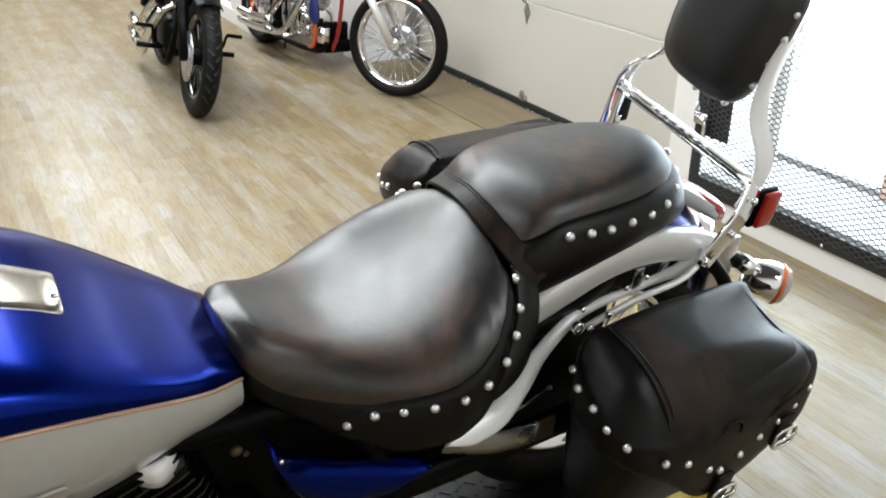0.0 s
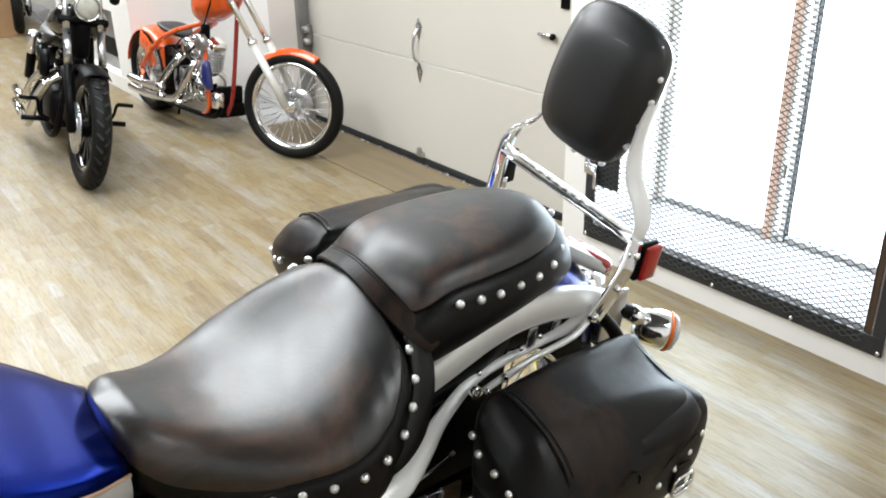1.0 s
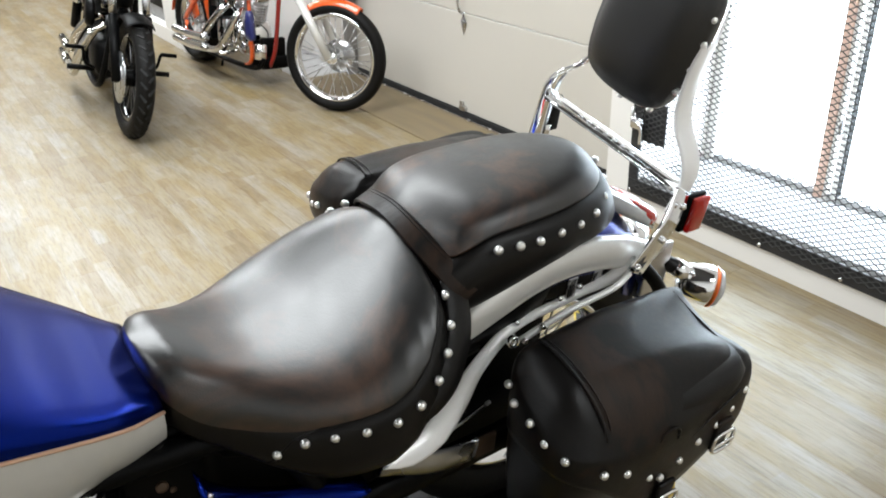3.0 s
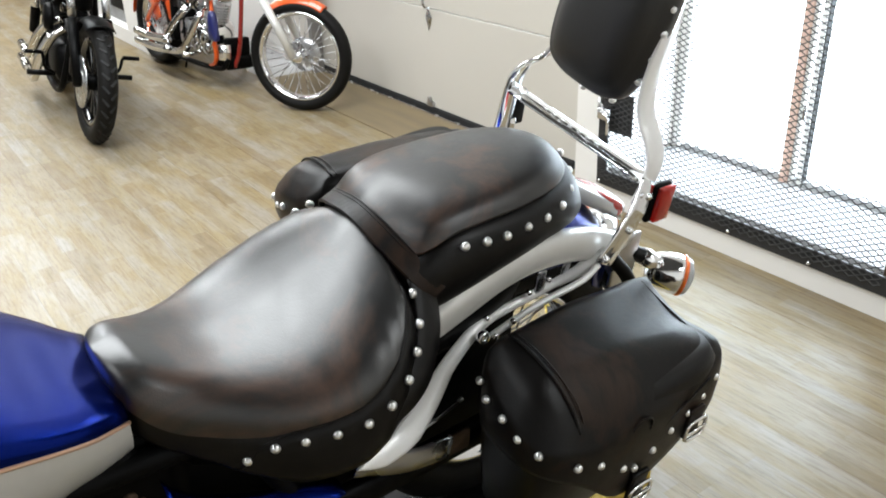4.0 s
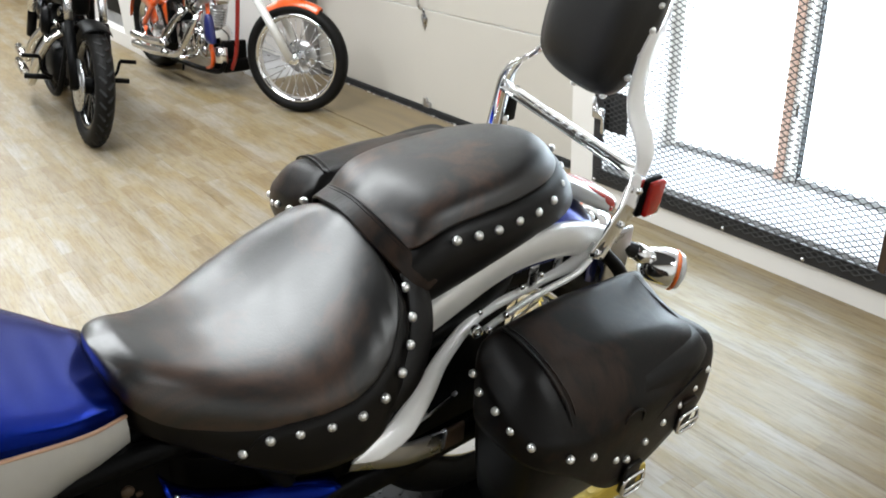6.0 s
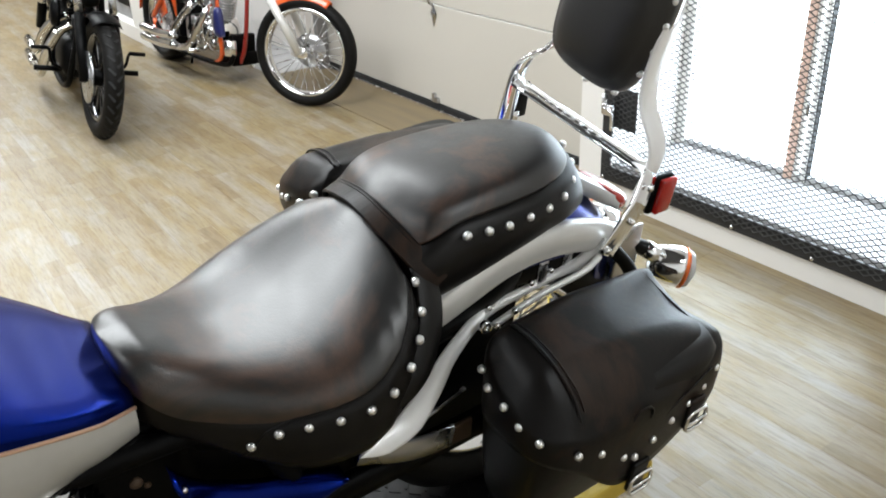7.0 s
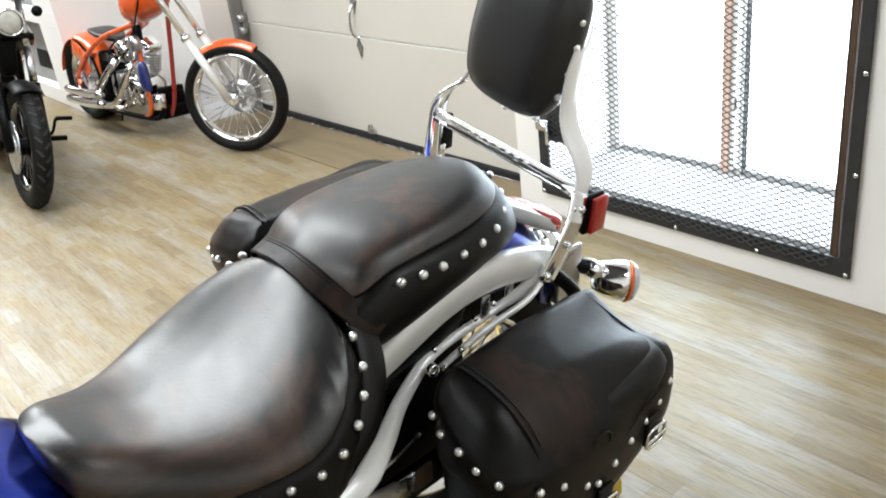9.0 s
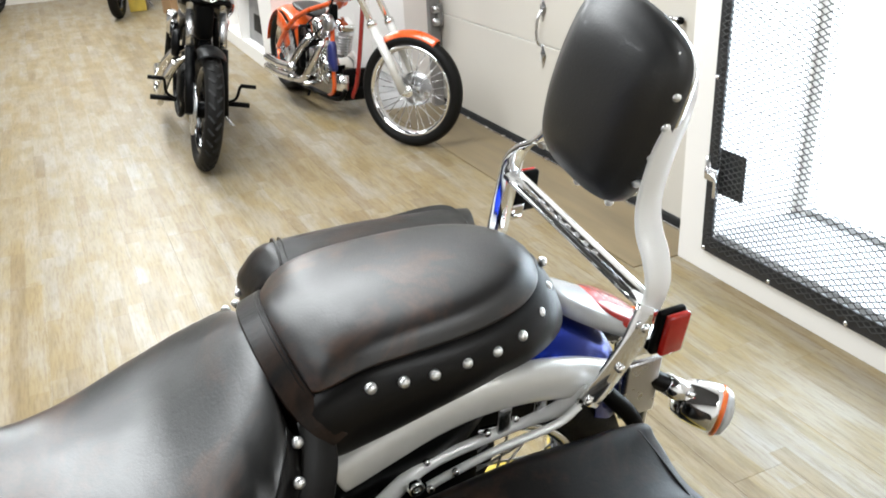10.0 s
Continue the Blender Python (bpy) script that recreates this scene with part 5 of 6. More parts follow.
# --- the low lift that the cruiser stands on
def lift():
    root = empty("motorcycle_lift", pose(0, 0, 0), "low black tread-plate lift with worn yellow edges", "lift")
    x0, x1, y0, y1 = -1.02, -0.50, -1.75, 0.80
    part("deck", box((x0 + x1) / 2, (y0 + y1) / 2, 0.188, x1 - x0, y1 - y0, 0.022, 0.004), PLATE, root, "black steel tread plate", smooth=False)
    bars = Shape()
    for i in range(int((x1 - x0) / 0.032)):
        for j in range(int(1.1 / 0.032)):
            bars.join(box(0, 0, 0, 0.026, 0.006, 0.003).moved(pose(x0 + 0.02 + i * 0.032, -0.31 + j * 0.032, 0.200, 0, 0, 45 if (i + j) % 2 else -45)))
    tagged(part("tread_relief", bars, PLATE, root, "raised black tread bars", smooth=False), kind="stuff")
    for x in (x0 - 0.02, x1 + 0.02):
        part("edge_rail", box(x, (y0 + y1) / 2, 0.180, 0.04, y1 - y0 + 0.04, 0.05, 0.008), YELLOW, root, "worn yellow edge rail", smooth=False)
    part("edge_rail", box((x0 + x1) / 2, y1 + 0.02, 0.180, x1 - x0, 0.04, 0.05, 0.008), YELLOW, root, smooth=False)
    for x in (x0 + 0.05, x1 - 0.05):
        part("lift_beam", box(x, (y0 + y1) / 2, 0.09, 0.06, y1 - y0 - 0.1, 0.176, 0.006), BLACKMETAL, root, smooth=False)


lift()

# ---------------------------------------------------------------- the orange chopper
# Its own axes: x forward, y to its left, z up, origin under the rear axle.
def vee_cylinder(parent, base, tilt):
    m = Matrix.Translation(base) @ pose(0, 0, 0, 0, tilt, 0)
    c = part("cylinder", lathe([(0.045, 0.0), (0.045, 0.16), (0.03, 0.17)], 16), STEEL, parent, "finned polished cylinder", m=m)
    for i in range(7):
        part("fin", lathe([(0.045, -0.003), (0.074, -0.0025), (0.074, 0.0025), (0.045, 0.003)], 18), STEEL, c, m=pose(0, 0, 0.025 + i * 0.019))
    part("rocker_box", box(0, 0, 0.195, 0.13, 0.11, 0.06, 0.018), CHROME, c, "chrome rocker box")
    return c


def curved_fender(parent, centre, radius, half_w, a0, a1, material, label, name="fender", axis_turn=0.0):
    """A strip over a wheel, from angle a0 to a1 (degrees, 90 is up, 0 is forward)."""
    s, n, k = Shape(), 28, 11
    for layer in (0.0, 0.004):
        for i in range(n):
            a = radians(a0 + (a1 - a0) * i / (n - 1))
            for j in range(k):
                u = -1 + 2 * j / (k - 1)
                r = radius - layer - 0.035 * abs(u) ** 2.5
                s.v.append(Vector((r * math.cos(a), u * half_w, r * math.sin(a))))
    q = n * k
    s.f = grid_faces(n, k) + [tuple(q + i for i in f) for f in grid_faces(n, k)]
    for i in range(n - 1):
        for j in (0, k - 1):
            s.f.append((i * k + j, (i + 1) * k + j, q + (i + 1) * k + j, q + i * k + j))
    for j in range(k - 1):
        for i in (0, n - 1):
            s.f.append((i * k + j, i * k + j + 1, q + i * k + j + 1, q + i * k + j))
    return part(name, s, material, parent, label, m=Matrix.Translation(centre) @ pose(0, 0, 0, 0, 0, axis_turn))


def chopper():
    root = empty("chopper_motorcycle", pose(-5.80, 1.60, 0.0, -5, 0, 6.4), "orange chopper motorcycle with chrome engine and wire wheel", "motorcycle")
    FX, FR, RR, TURN = 1.762, 0.320, 0.290, 31
    steer = Matrix.Translation((FX, 0.0, FR)) @ pose(0, 0, 0, 0, 0, TURN)
    fw = wire_wheel(root, steer @ pose(0, 0, 0, 0, 0, 90), FR, 0.090, 0.252, 32, CHROME, CHROME, "front_wheel")
    part("brake_disc", lathe([(0.05, 0.0), (0.100, 0.0), (0.100, 0.005), (0.05, 0.005)], 28, "x").moved(Matrix.Translation((0.055, 0, 0))), STEEL, fw, "steel brake disc")
    part("axle_nut", lathe([(0.018, 0), (0.018, 0.05), (0.010, 0.06)], 12, "x").moved(Matrix.Translation((-0.10, 0, 0))), CHROME, fw)
    part("axle_nut", lathe([(0.018, 0), (0.018, 0.05), (0.010, 0.06)], 12, "x").moved(Matrix.Translation((0.05, 0, 0))), CHROME, fw)
    # fork, turned with the wheel
    top = Vector((-0.44, 0, 0.76))
    for sy in (1, -1):
        low = [Vector((0.0, sy * 0.092, 0.0)), Vector((0.0, sy * 0.092, 0.0)) + top * 0.46]
        leg = part("fork_leg", sweep(low, ring(0.024, n=14), up=(0, 1, 0.01)), SILVER, root, "silver lower fork leg", m=steer)
        part("fork_collar", sweep([low[1], low[1] + top * 0.03], ring(0.029, n=14), up=(0, 1, 0.01)), CHROME, root, m=steer)
        part("fork_tube", sweep([low[1], Vector((0.0, sy * 0.092, 0.0)) + top * 1.15], ring(0.0185, n=12), up=(0, 1, 0.01)), CHROME, root, "chrome fork tube", m=steer)
    for k in (0.86, 1.05):
        part("fork_clamp", box(0, 0, 0, 0.07, 0.25, 0.035, 0.012).moved(Matrix.Translation(top * k) @ pose(0, 0, 0, 0, -38, 0)), CHROME, root, m=steer)
    part("headlight", lathe([(0.03, -0.06), (0.055, -0.04), (0.062, 0.03), (0.060, 0.045), (0.004, 0.050)], 20, "x").moved(Matrix.Translation((-0.30, 0, 0.76))), CHROME, root, "small chrome headlight", m=steer)
    part("handlebar", tube([(-0.55, 0.36, 0.95), (-0.53, 0.30, 0.96), (-0.51, 0.12, 0.90), (-0.50, 0, 0.88), (-0.51, -0.12, 0.90), (-0.53, -0.30, 0.96), (-0.55, -0.36, 0.95)], 0.0125), CHROME, root, m=steer)
    curved_fender(root, (FX, 0, FR), FR + 0.020, 0.038, 60, 122, ORANGE, "orange front fender", "front_fender", TURN)
    # rear wheel, fender and seat
    wire_wheel(root, pose(0, 0, RR, 0, 0, 90), RR, 0.19, 0.205, 36, CHROME, STEEL, "rear_wheel")
    curved_fender(root, (0, 0, RR), RR + 0.030, 0.105, 38, 172, ORANGE, "orange rear fender", "rear_fender")
    part("fender_side", sweep(curve([(-0.02, -0.115, 0.52), (0.10, -0.118, 0.47), (0.17, -0.12, 0.34)], 10), flat(0.006, 0.11)), ORANGE, root)
    part("seat", pillow([(0.16, 0.0), (0.19, 0.075), (0.28, 0.105), (0.38, 0.09), (0.47, 0.03), (0.47, -0.03), (0.38, -0.09), (0.28, -0.105), (0.19, -0.075)], (0.3, 0), lambda x, y: 0.660 - 0.18 * (x - 0.20) + 0.9 * y * y, lambda x, y: 0.018, [(0.002, -0.012), (-0.01, -0.028)], n=40, rings=8), VINYL, root, "grey-black solo seat")
    for sy in (1, -1):
        part("seat_stay", tube([(0.0, sy * 0.13, 0.31), (0.20, sy * 0.13, 0.47), (0.42, sy * 0.10, 0.60), (0.78, sy * 0.05, 0.70)], 0.017), ORANGE, root, "orange frame tube")
        part("lower_rail", tube([(0.0, sy * 0.13, 0.30), (0.22, sy * 0.13, 0.16), (0.55, sy * 0.13, 0.125), (1.00, sy * 0.12, 0.13), (1.08, sy * 0.10, 0.20)], 0.017, seg=30), BLACKMETAL, root, "dark frame tube")
        part("rear_strut", tube([(0.03, sy * 0.135, 0.30), (0.08, sy * 0.135, 0.18)], 0.016, smooth=False), ORANGE, root)
    part("downtube", tube([(1.05, -0.04, 0.14), (1.10, -0.02, 0.30), (1.16, 0.0, 0.86)], 0.014), REDFRAME, root, "red frame downtube")
    part("front_tube", tube([(0.90, -0.10, 0.62), (0.97, -0.13, 0.34), (0.97, -0.13, 0.18), (0.86, -0.12, 0.12)], 0.014), ORANGE, root, "orange frame tube")
    part("head_tube", tube([(0.78, 0, 0.68), (1.10, 0, 0.86), (1.26, 0, 0.92)], 0.024), ORANGE, root)
    part("oil_tank", box(0.24, 0, 0.40, 0.16, 0.17, 0.20, 0.05), ORANGE, root, "orange oil tank")
    # fuel tank
    tk, n, k = Shape(), 18, 20
    for i in range(n):
        u = i / (n - 1)
        x = 0.74 + 0.36 * u
        r = math.sin(math.pi * (0.05 + 0.88 * u)) ** 0.18
        for j in range(k):
            a = 2 * math.pi * j / k
            tk.v.append(Vector((x, 0.125 * r * math.cos(a) * (1.1 - 0.25 * u), 0.815 + 0.11 * u + 0.145 * r * math.copysign(abs(math.sin(a)) ** 0.8, math.sin(a)))))
    tk.f = grid_faces(n, k, close_c=True) + [tuple(range(k)), tuple((n - 1) * k + j for j in range(k))]
    part("fuel_tank", tk, ORANGE, root, "orange teardrop fuel tank")
    # engine
    part("crankcase", lathe([(0.02, -0.11), (0.10, -0.105), (0.125, -0.07), (0.125, 0.07), (0.10, 0.105), (0.02, 0.11)], 28, "y").moved(Matrix.Translation((0.730, 0, 0.30))), CHROME, root, "polished vee-twin engine")
    part("cam_cover", lathe([(0.02, 0.03), (0.06, 0.026), (0.085, 0.012), (0.09, 0.0)], 24, "y").moved(pose(0.770, -0.11, 0.29, 0, 0, 180)), CHROME, root)
    vee_cylinder(root, (0.680, 0, 0.39), -22)
    vee_cylinder(root, (0.790, 0, 0.39), 22)
    part("air_cleaner", lathe([(0.01, 0.035), (0.055, 0.032), (0.070, 0.015), (0.070, 0.0)], 24, "y").moved(pose(0.730, -0.12, 0.54, 0, 0, 180)), CHROME, root, "chrome air cleaner")
    part("primary_cover", box(0.40, 0.12, 0.27, 0.52, 0.07, 0.20, 0.07), CHROME, root)
    part("gearbox", box(0.490, 0, 0.28, 0.18, 0.20, 0.20, 0.05), STEEL, root)
    part("oil_filter", lathe([(0.03, -0.05), (0.042, -0.045), (0.042, 0.045), (0.03, 0.05)], 16).moved(Matrix.Translation((1.04, -0.10, 0.24))), CHROME, root)
    part("regulator", box(1.02, 0, 0.26, 0.05, 0.17, 0.12, 0.01), BLACKMETAL, root)
    part("lower_cowl", box(0.97, 0, 0.165, 0.18, 0.20, 0.09, 0.02), BLACKMETAL, root)
    part("blue_bag", pillow([(0.0, -0.09), (0.05, -0.08), (0.045, 0.0), (0.025, 0.08), (-0.02, 0.085), (-0.035, 0.0), (-0.03, -0.075)], (0, 0), lambda x, y: 0.02, lambda x, y: 0.012, [(0.002, -0.01), (0.0, -0.03)], n=30, rings=5).moved(pose(0.985, -0.15, 0.40, 90, 0, 0)), NAVY, root, "small navy pouch tied to the frame")
    part("horn", lathe([(0.01, 0.03), (0.045, 0.026), (0.055, 0.01), (0.05, -0.02), (0.02, -0.03)], 20, "y").moved(pose(0.930, -0.14, 0.60, 0, 0, 180)), STEEL, root)
    # exhausts on the near side
    for dz, x0, z0 in ((0.0, 0.84, 0.48), (0.065, 0.64, 0.50)):
        part("exhaust_pipe", tube([(x0, -0.10, z0), (x0 + 0.02, -0.17, z0 - 0.04), (x0 - 0.08, -0.20, 0.30 + dz), (x0 - 0.22, -0.205, 0.195 + dz), (0.25, -0.205, 0.175 + dz), (0.04, -0.205, 0.185 + dz)], 0.024, seg=34), CHROME, root, "chrome exhaust pipe")
        part("exhaust_shield", tube([(0.50, -0.222, 0.19 + dz), (0.27, -0.224, 0.178 + dz), (0.02, -0.222, 0.188 + dz)], 0.030), CHROME, root, "chrome heat shield")
    for x, z in ((0.75, 0.20), (0.83, 0.24), (0.65, 0.22), (0.79, 0.34), (0.71, 0.36)):
        part("engine_bolt", sphere(0.012, 8, 5).moved(Matrix.Translation((x, -0.125, z))), CHROME, root)
    part("footpeg", tube([(0.72, -0.12, 0.19), (0.74, -0.24, 0.19)], 0.014, smooth=False), CHROME, root)
    for sy in (-1,):
        part("pushrod", tube([(0.75, sy * 0.10, 0.36), (0.69, sy * 0.09, 0.56)], 0.009, smooth=False), CHROME, root)
        part("pushrod", tube([(0.77, sy * 0.10, 0.36), (0.83, sy * 0.09, 0.56)], 0.009, smooth=False), CHROME, root)
    part("cable", tube([(0.80, -0.10, 0.62), (0.95, -0.13, 0.70), (1.02, -0.10, 0.88), (1.12, -0.08, 1.02)], 0.006), BLACKMETAL, root)
    # hoses, coils and brackets round the engine
    part("carburettor", box(0.735, -0.06, 0.53, 0.08, 0.10, 0.09, 0.02), STEEL, root, "dull carburettor body")
    part("ignition_coil", box(0.90, -0.09, 0.66, 0.05, 0.05, 0.10, 0.012), BLACKMETAL, root)
    for k in range(3):
        part("oil_hose", tube([(0.56, -0.12 - 0.012 * k, 0.24 + 0.03 * k), (0.62, -0.155, 0.30 + 0.03 * k), (0.58, -0.14, 0.42 + 0.02 * k), (0.44, -0.10, 0.46 + 0.02 * k), (0.30, -0.08, 0.44)], 0.008), BLACKMETAL, root, "black oil hose")
    for x, z in ((0.84, 0.30), (0.86, 0.40), (0.60, 0.36), (0.56, 0.48)):
        part("engine_bracket", box(x, -0.115, z, 0.035, 0.02, 0.06, 0.006), STEEL, root)
    for a, b in (((0.88, -0.10, 0.60), (0.80, -0.13, 0.46)), ((0.62, -0.10, 0.60), (0.70, -0.13, 0.48))):
        part("plug_lead", tube([a, ((a[0] + b[0]) / 2, -0.18, (a[2] + b[2]) / 2), b], 0.006), BLACKMETAL, root)
    # black block added to darken the gaps between chrome parts, as shade would
    part("shade_block", box(0.33, 0, 0.36, 0.06, 0.20, 0.30, 0.02), BLACKMETAL, root)
    part("timing_cover", lathe([(0.01, 0.02), (0.035, 0.018), (0.045, 0.006), (0.045, 0.0)], 20, "y").moved(pose(0.83, -0.112, 0.24, 0, 0, 180)), STEEL, root)
    part("side_stand", tube([(0.62, 0.13, 0.14), (0.66, 0.24, 0.06), (0.68, 0.27, 0.005)], 0.011), CHROME, root)
    part("jiffy_foot", tube([(0.50, -0.10, 0.10), (0.52, -0.12, 0.06)], 0.008, smooth=False), BLACKMETAL, root)


chopper()


# ---------------------------------------------------------------- the black bike
def cast_wheel(parent, m, radius, tyre_w, rim_r, name, tread):
    w = part(name, lathe([(0.03, -0.06), (0.045, -0.05), (0.045, 0.05), (0.03, 0.06)], 20, "x"), BLACKMETAL, parent, m=m)
    h = radius - rim_r
    prof = [(rim_r + 0.004, -tyre_w * 0.32), (rim_r + h * 0.30, -tyre_w * 0.47), (rim_r + h * 0.62, -tyre_w * 0.49), (rim_r + h * 0.88, -tyre_w * 0.34), (radius, -tyre_w * 0.12), (radius, tyre_w * 0.12),
            (rim_r + h * 0.88, tyre_w * 0.34), (rim_r + h * 0.62, tyre_w * 0.49), (rim_r + h * 0.30, tyre_w * 0.47), (rim_r + 0.004, tyre_w * 0.32)]
    part("tyre", lathe(prof, 72, "x", closed=True), RUBBER, w, "black rubber tyre")
    part("rim", lathe([(rim_r - 0.02, -tyre_w * 0.34), (rim_r + 0.008, -tyre_w * 0.36), (rim_r + 0.008, tyre_w * 0.36), (rim_r - 0.02, tyre_w * 0.34)], 56, "x", closed=True), BLACKGLOSS, w, "black cast rim")
    for i in range(13):
        a = 360 / 13 * i
        part("spoke", box(0, 0, rim_r * 0.5, 0.022, 0.016, rim_r - 0.03, 0.004).moved(pose(0, 0, 0, a, 0, 0)), BLACKGLOSS, w)
    if tread:
        s = Shape()
        for i in range(30):
            a = 360 / 30 * i
            for sx in (-1, 1):
                s.join(box(0, 0, 0, tyre_w * 0.50, 0.013, 0.005).moved(pose(0, 0, 0, a + (6 if sx > 0 else 0), 0, 0) @ pose(sx * tyre_w * 0.20, 0, radius - 0.0045, 0, sx * 22, sx * 52)))
        tagged(part("tread_groove", s, SEAL, w, smooth=False), kind="stuff")
    return w


def black_bike():
    root = empty("naked_motorcycle", pose(-5.739, 0.807, 0.0, -13, 0, -7.0), "matte black motorcycle with chrome pipes and round headlight", "motorcycle")
    FX, FR, RR = 1.42, 0.330, 0.315
    steer = Matrix.Translation((FX, 0, FR)) @ pose(0, 0, 0, 0, 0, 4)
    fw = cast_wheel(root, steer @ pose(0, 0, 0, 0, 0, 90), FR, 0.100, 0.235, "front_wheel", True)
    part("brake_disc", lathe([(0.075, 0.0), (0.140, 0.0), (0.140, 0.006), (0.075, 0.006)], 32, "x").moved(Matrix.Translation((-0.075, 0, 0))), STEEL, fw, "steel brake disc")
    part("disc_carrier", lathe([(0.03, 0.0), (0.08, 0.0), (0.08, 0.008), (0.03, 0.012)], 24, "x").moved(Matrix.Translation((-0.077, 0, 0))), STEEL, fw)
    part("caliper", box(-0.085, 0.10, 0.06, 0.05, 0.06, 0.10, 0.012), BLACKMETAL, fw)
    up = Vector((-0.34, 0, 0.66))
    for sy in (1, -1):
        o = Vector((0.02, sy * 0.090, -0.02))
        part("fork_leg", sweep([o, o + up * 0.50], ring(0.028, n=14), up=(0, 1, 0.01)), BLACKMETAL, root, "black lower fork leg", m=steer)
        part("fork_cover", sweep([o + up * 0.52, o + up * 0.78], ring(0.0215, n=14), up=(0, 1, 0.01)), STEEL, root, "polished fork cover", m=steer)
        part("fork_tube", sweep([o + up * 0.78, o + up * 1.18], ring(0.019, n=12), up=(0, 1, 0.01)), STEEL, root, "bright fork tube", m=steer)
        part("turn_signal", sphere(0.030, 12, 8).moved(Matrix.Translation(o + up * 1.06 + Vector((0.03, sy * 0.08, 0)))), BLACKMETAL, root, m=steer)
    for k in (0.82, 1.14):
        part("fork_clamp", box(0, 0, 0, 0.06, 0.27, 0.04, 0.012).moved(Matrix.Translation(up * k) @ pose(0, 0, 0, 0, -27, 0)), BLACKMETAL, root, m=steer)
    part("headstock", box(-0.34, 0, 0.48, 0.14, 0.10, 0.30, 0.03), BLACKMETAL, root, m=steer)
    head = part("headlight", lathe([(0.03, -0.08), (0.058, -0.05), (0.067, 0.0), (0.069, 0.02), (0.063, 0.024)], 28, "x").moved(Matrix.Translation((-0.20, 0, 0.628))), BLACKGLOSS, root, "round black headlight", m=steer)
    part("headlight_rim", lathe([(0.067, 0.012), (0.072, 0.02), (0.069, 0.030), (0.063, 0.028)], 32, "x", closed=True).moved(Matrix.Translation((-0.20, 0, 0.628))), CHROME, head, "chrome rim")
    part("headlight_lens", lathe([(0.064, 0.022), (0.048, 0.032), (0.024, 0.037), (0.002, 0.039)], 28, "x").moved(Matrix.Translation((-0.20, 0, 0.628))), HEADGLASS, head, "clear headlight glass")
    part("handlebar", tube([(-0.44, 0.40, 0.80), (-0.40, 0.30, 0.82), (-0.36, 0.10, 0.79), (-0.36, -0.10, 0.79), (-0.40, -0.30, 0.82), (-0.44, -0.40, 0.80)], 0.0125), BLACKMETAL, root, "black handlebar", m=steer)
    for sy in (1, -1):
        part("grip", tube([(-0.43, sy * 0.34, 0.805), (-0.48, sy * 0.47, 0.785)], 0.018, smooth=False), BLACKMETAL, root, m=steer)
        part("lever", tube([(-0.39, sy * 0.30, 0.80), (-0.40, sy * 0.47, 0.775)], 0.007, smooth=False), STEEL, root, m=steer)
    curved_fender(root, (FX, 0, FR), FR + 0.022, 0.075, 66, 140, BLACKMETAL, "short black front fender", "front_fender", 2)
    # body
    tk, n, k = Shape(), 18, 20
    for i in range(n):
        u = i / (n - 1)
        x = 0.58 + 0.46 * u
        r = math.sin(math.pi * (0.05 + 0.80 * u)) ** 0.5
        for j in range(k):
            a = 2 * math.pi * j / k
            tk.v.append(Vector((x, 0.165 * r * math.cos(a), 0.79 + 0.07 * u + 0.12 * r * math.sin(a))))
    tk.f = grid_faces(n, k, close_c=True) + [tuple(range(k)), tuple((n - 1) * k + j for j in range(k))]
    part("fuel_tank", tk, BLACKGLOSS, root, "gloss black fuel tank")
    part("seat", pillow([(0.05, 0.0), (0.08, 0.09), (0.25, 0.13), (0.45, 0.12), (0.60, 0.07), (0.62, 0.0), (0.60, -0.07), (0.45, -0.12), (0.25, -0.13), (0.08, -0.09)], (0.32, 0), lambda x, y: 0.735 + 0.5 * max(0, 0.22 - x) ** 1.5, lambda x, y: 0.035, [(0.002, -0.02), (-0.02, -0.06)], n=40, rings=8), VINYL, root, "black vinyl seat")
    cast_wheel(root, pose(0, 0, RR, 0, 0, 90), RR, 0.15, 0.20, "rear_wheel", False)
    curved_fender(root, (0, 0, RR), RR + 0.05, 0.10, 50, 165, BLACKGLOSS, "black rear fender", "rear_fender")
    for sy in (1, -1):
        part("frame_tube", tube([(0.0, sy * 0.15, 0.32), (0.30, sy * 0.14, 0.30), (0.38, sy * 0.12, 0.60), (0.80, sy * 0.06, 0.76)], 0.018), BLACKMETAL, root)
        part("downtube", tube([(1.05, sy * 0.04, 0.78), (0.98, sy * 0.09, 0.30), (0.85, sy * 0.11, 0.15), (0.40, sy * 0.12, 0.16), (0.34, sy * 0.13, 0.30)], 0.018), BLACKMETAL, root)
        part("shock_absorber", tube([(0.05, sy * 0.165, 0.36), (0.22, sy * 0.165, 0.64)], 0.030, smooth=False), BLACKMETAL, root)
        part("shock_cap", tube([(0.16, sy * 0.165, 0.54), (0.24, sy * 0.165, 0.67)], 0.034, smooth=False), CHROME, root, "chrome shock cover")
    part("crankcase", box(0.62, 0, 0.30, 0.42, 0.25, 0.24, 0.06), BLACKMETAL, root, "black vee-twin engine")
    for x, t in ((0.58, -22), (0.74, 22)):
        m = Matrix.Translation((x, 0, 0.40)) @ pose(0, 0, 0, 0, t, 0)
        c = part("cylinder", lathe([(0.045, 0.0), (0.045, 0.17)], 16), BLACKMETAL, root, m=m)
        for i in range(7):
            part("fin", lathe([(0.045, -0.003), (0.076, -0.0025), (0.076, 0.0025), (0.045, 0.003)], 16), BLACKMETAL, c, m=pose(0, 0, 0.03 + i * 0.02))
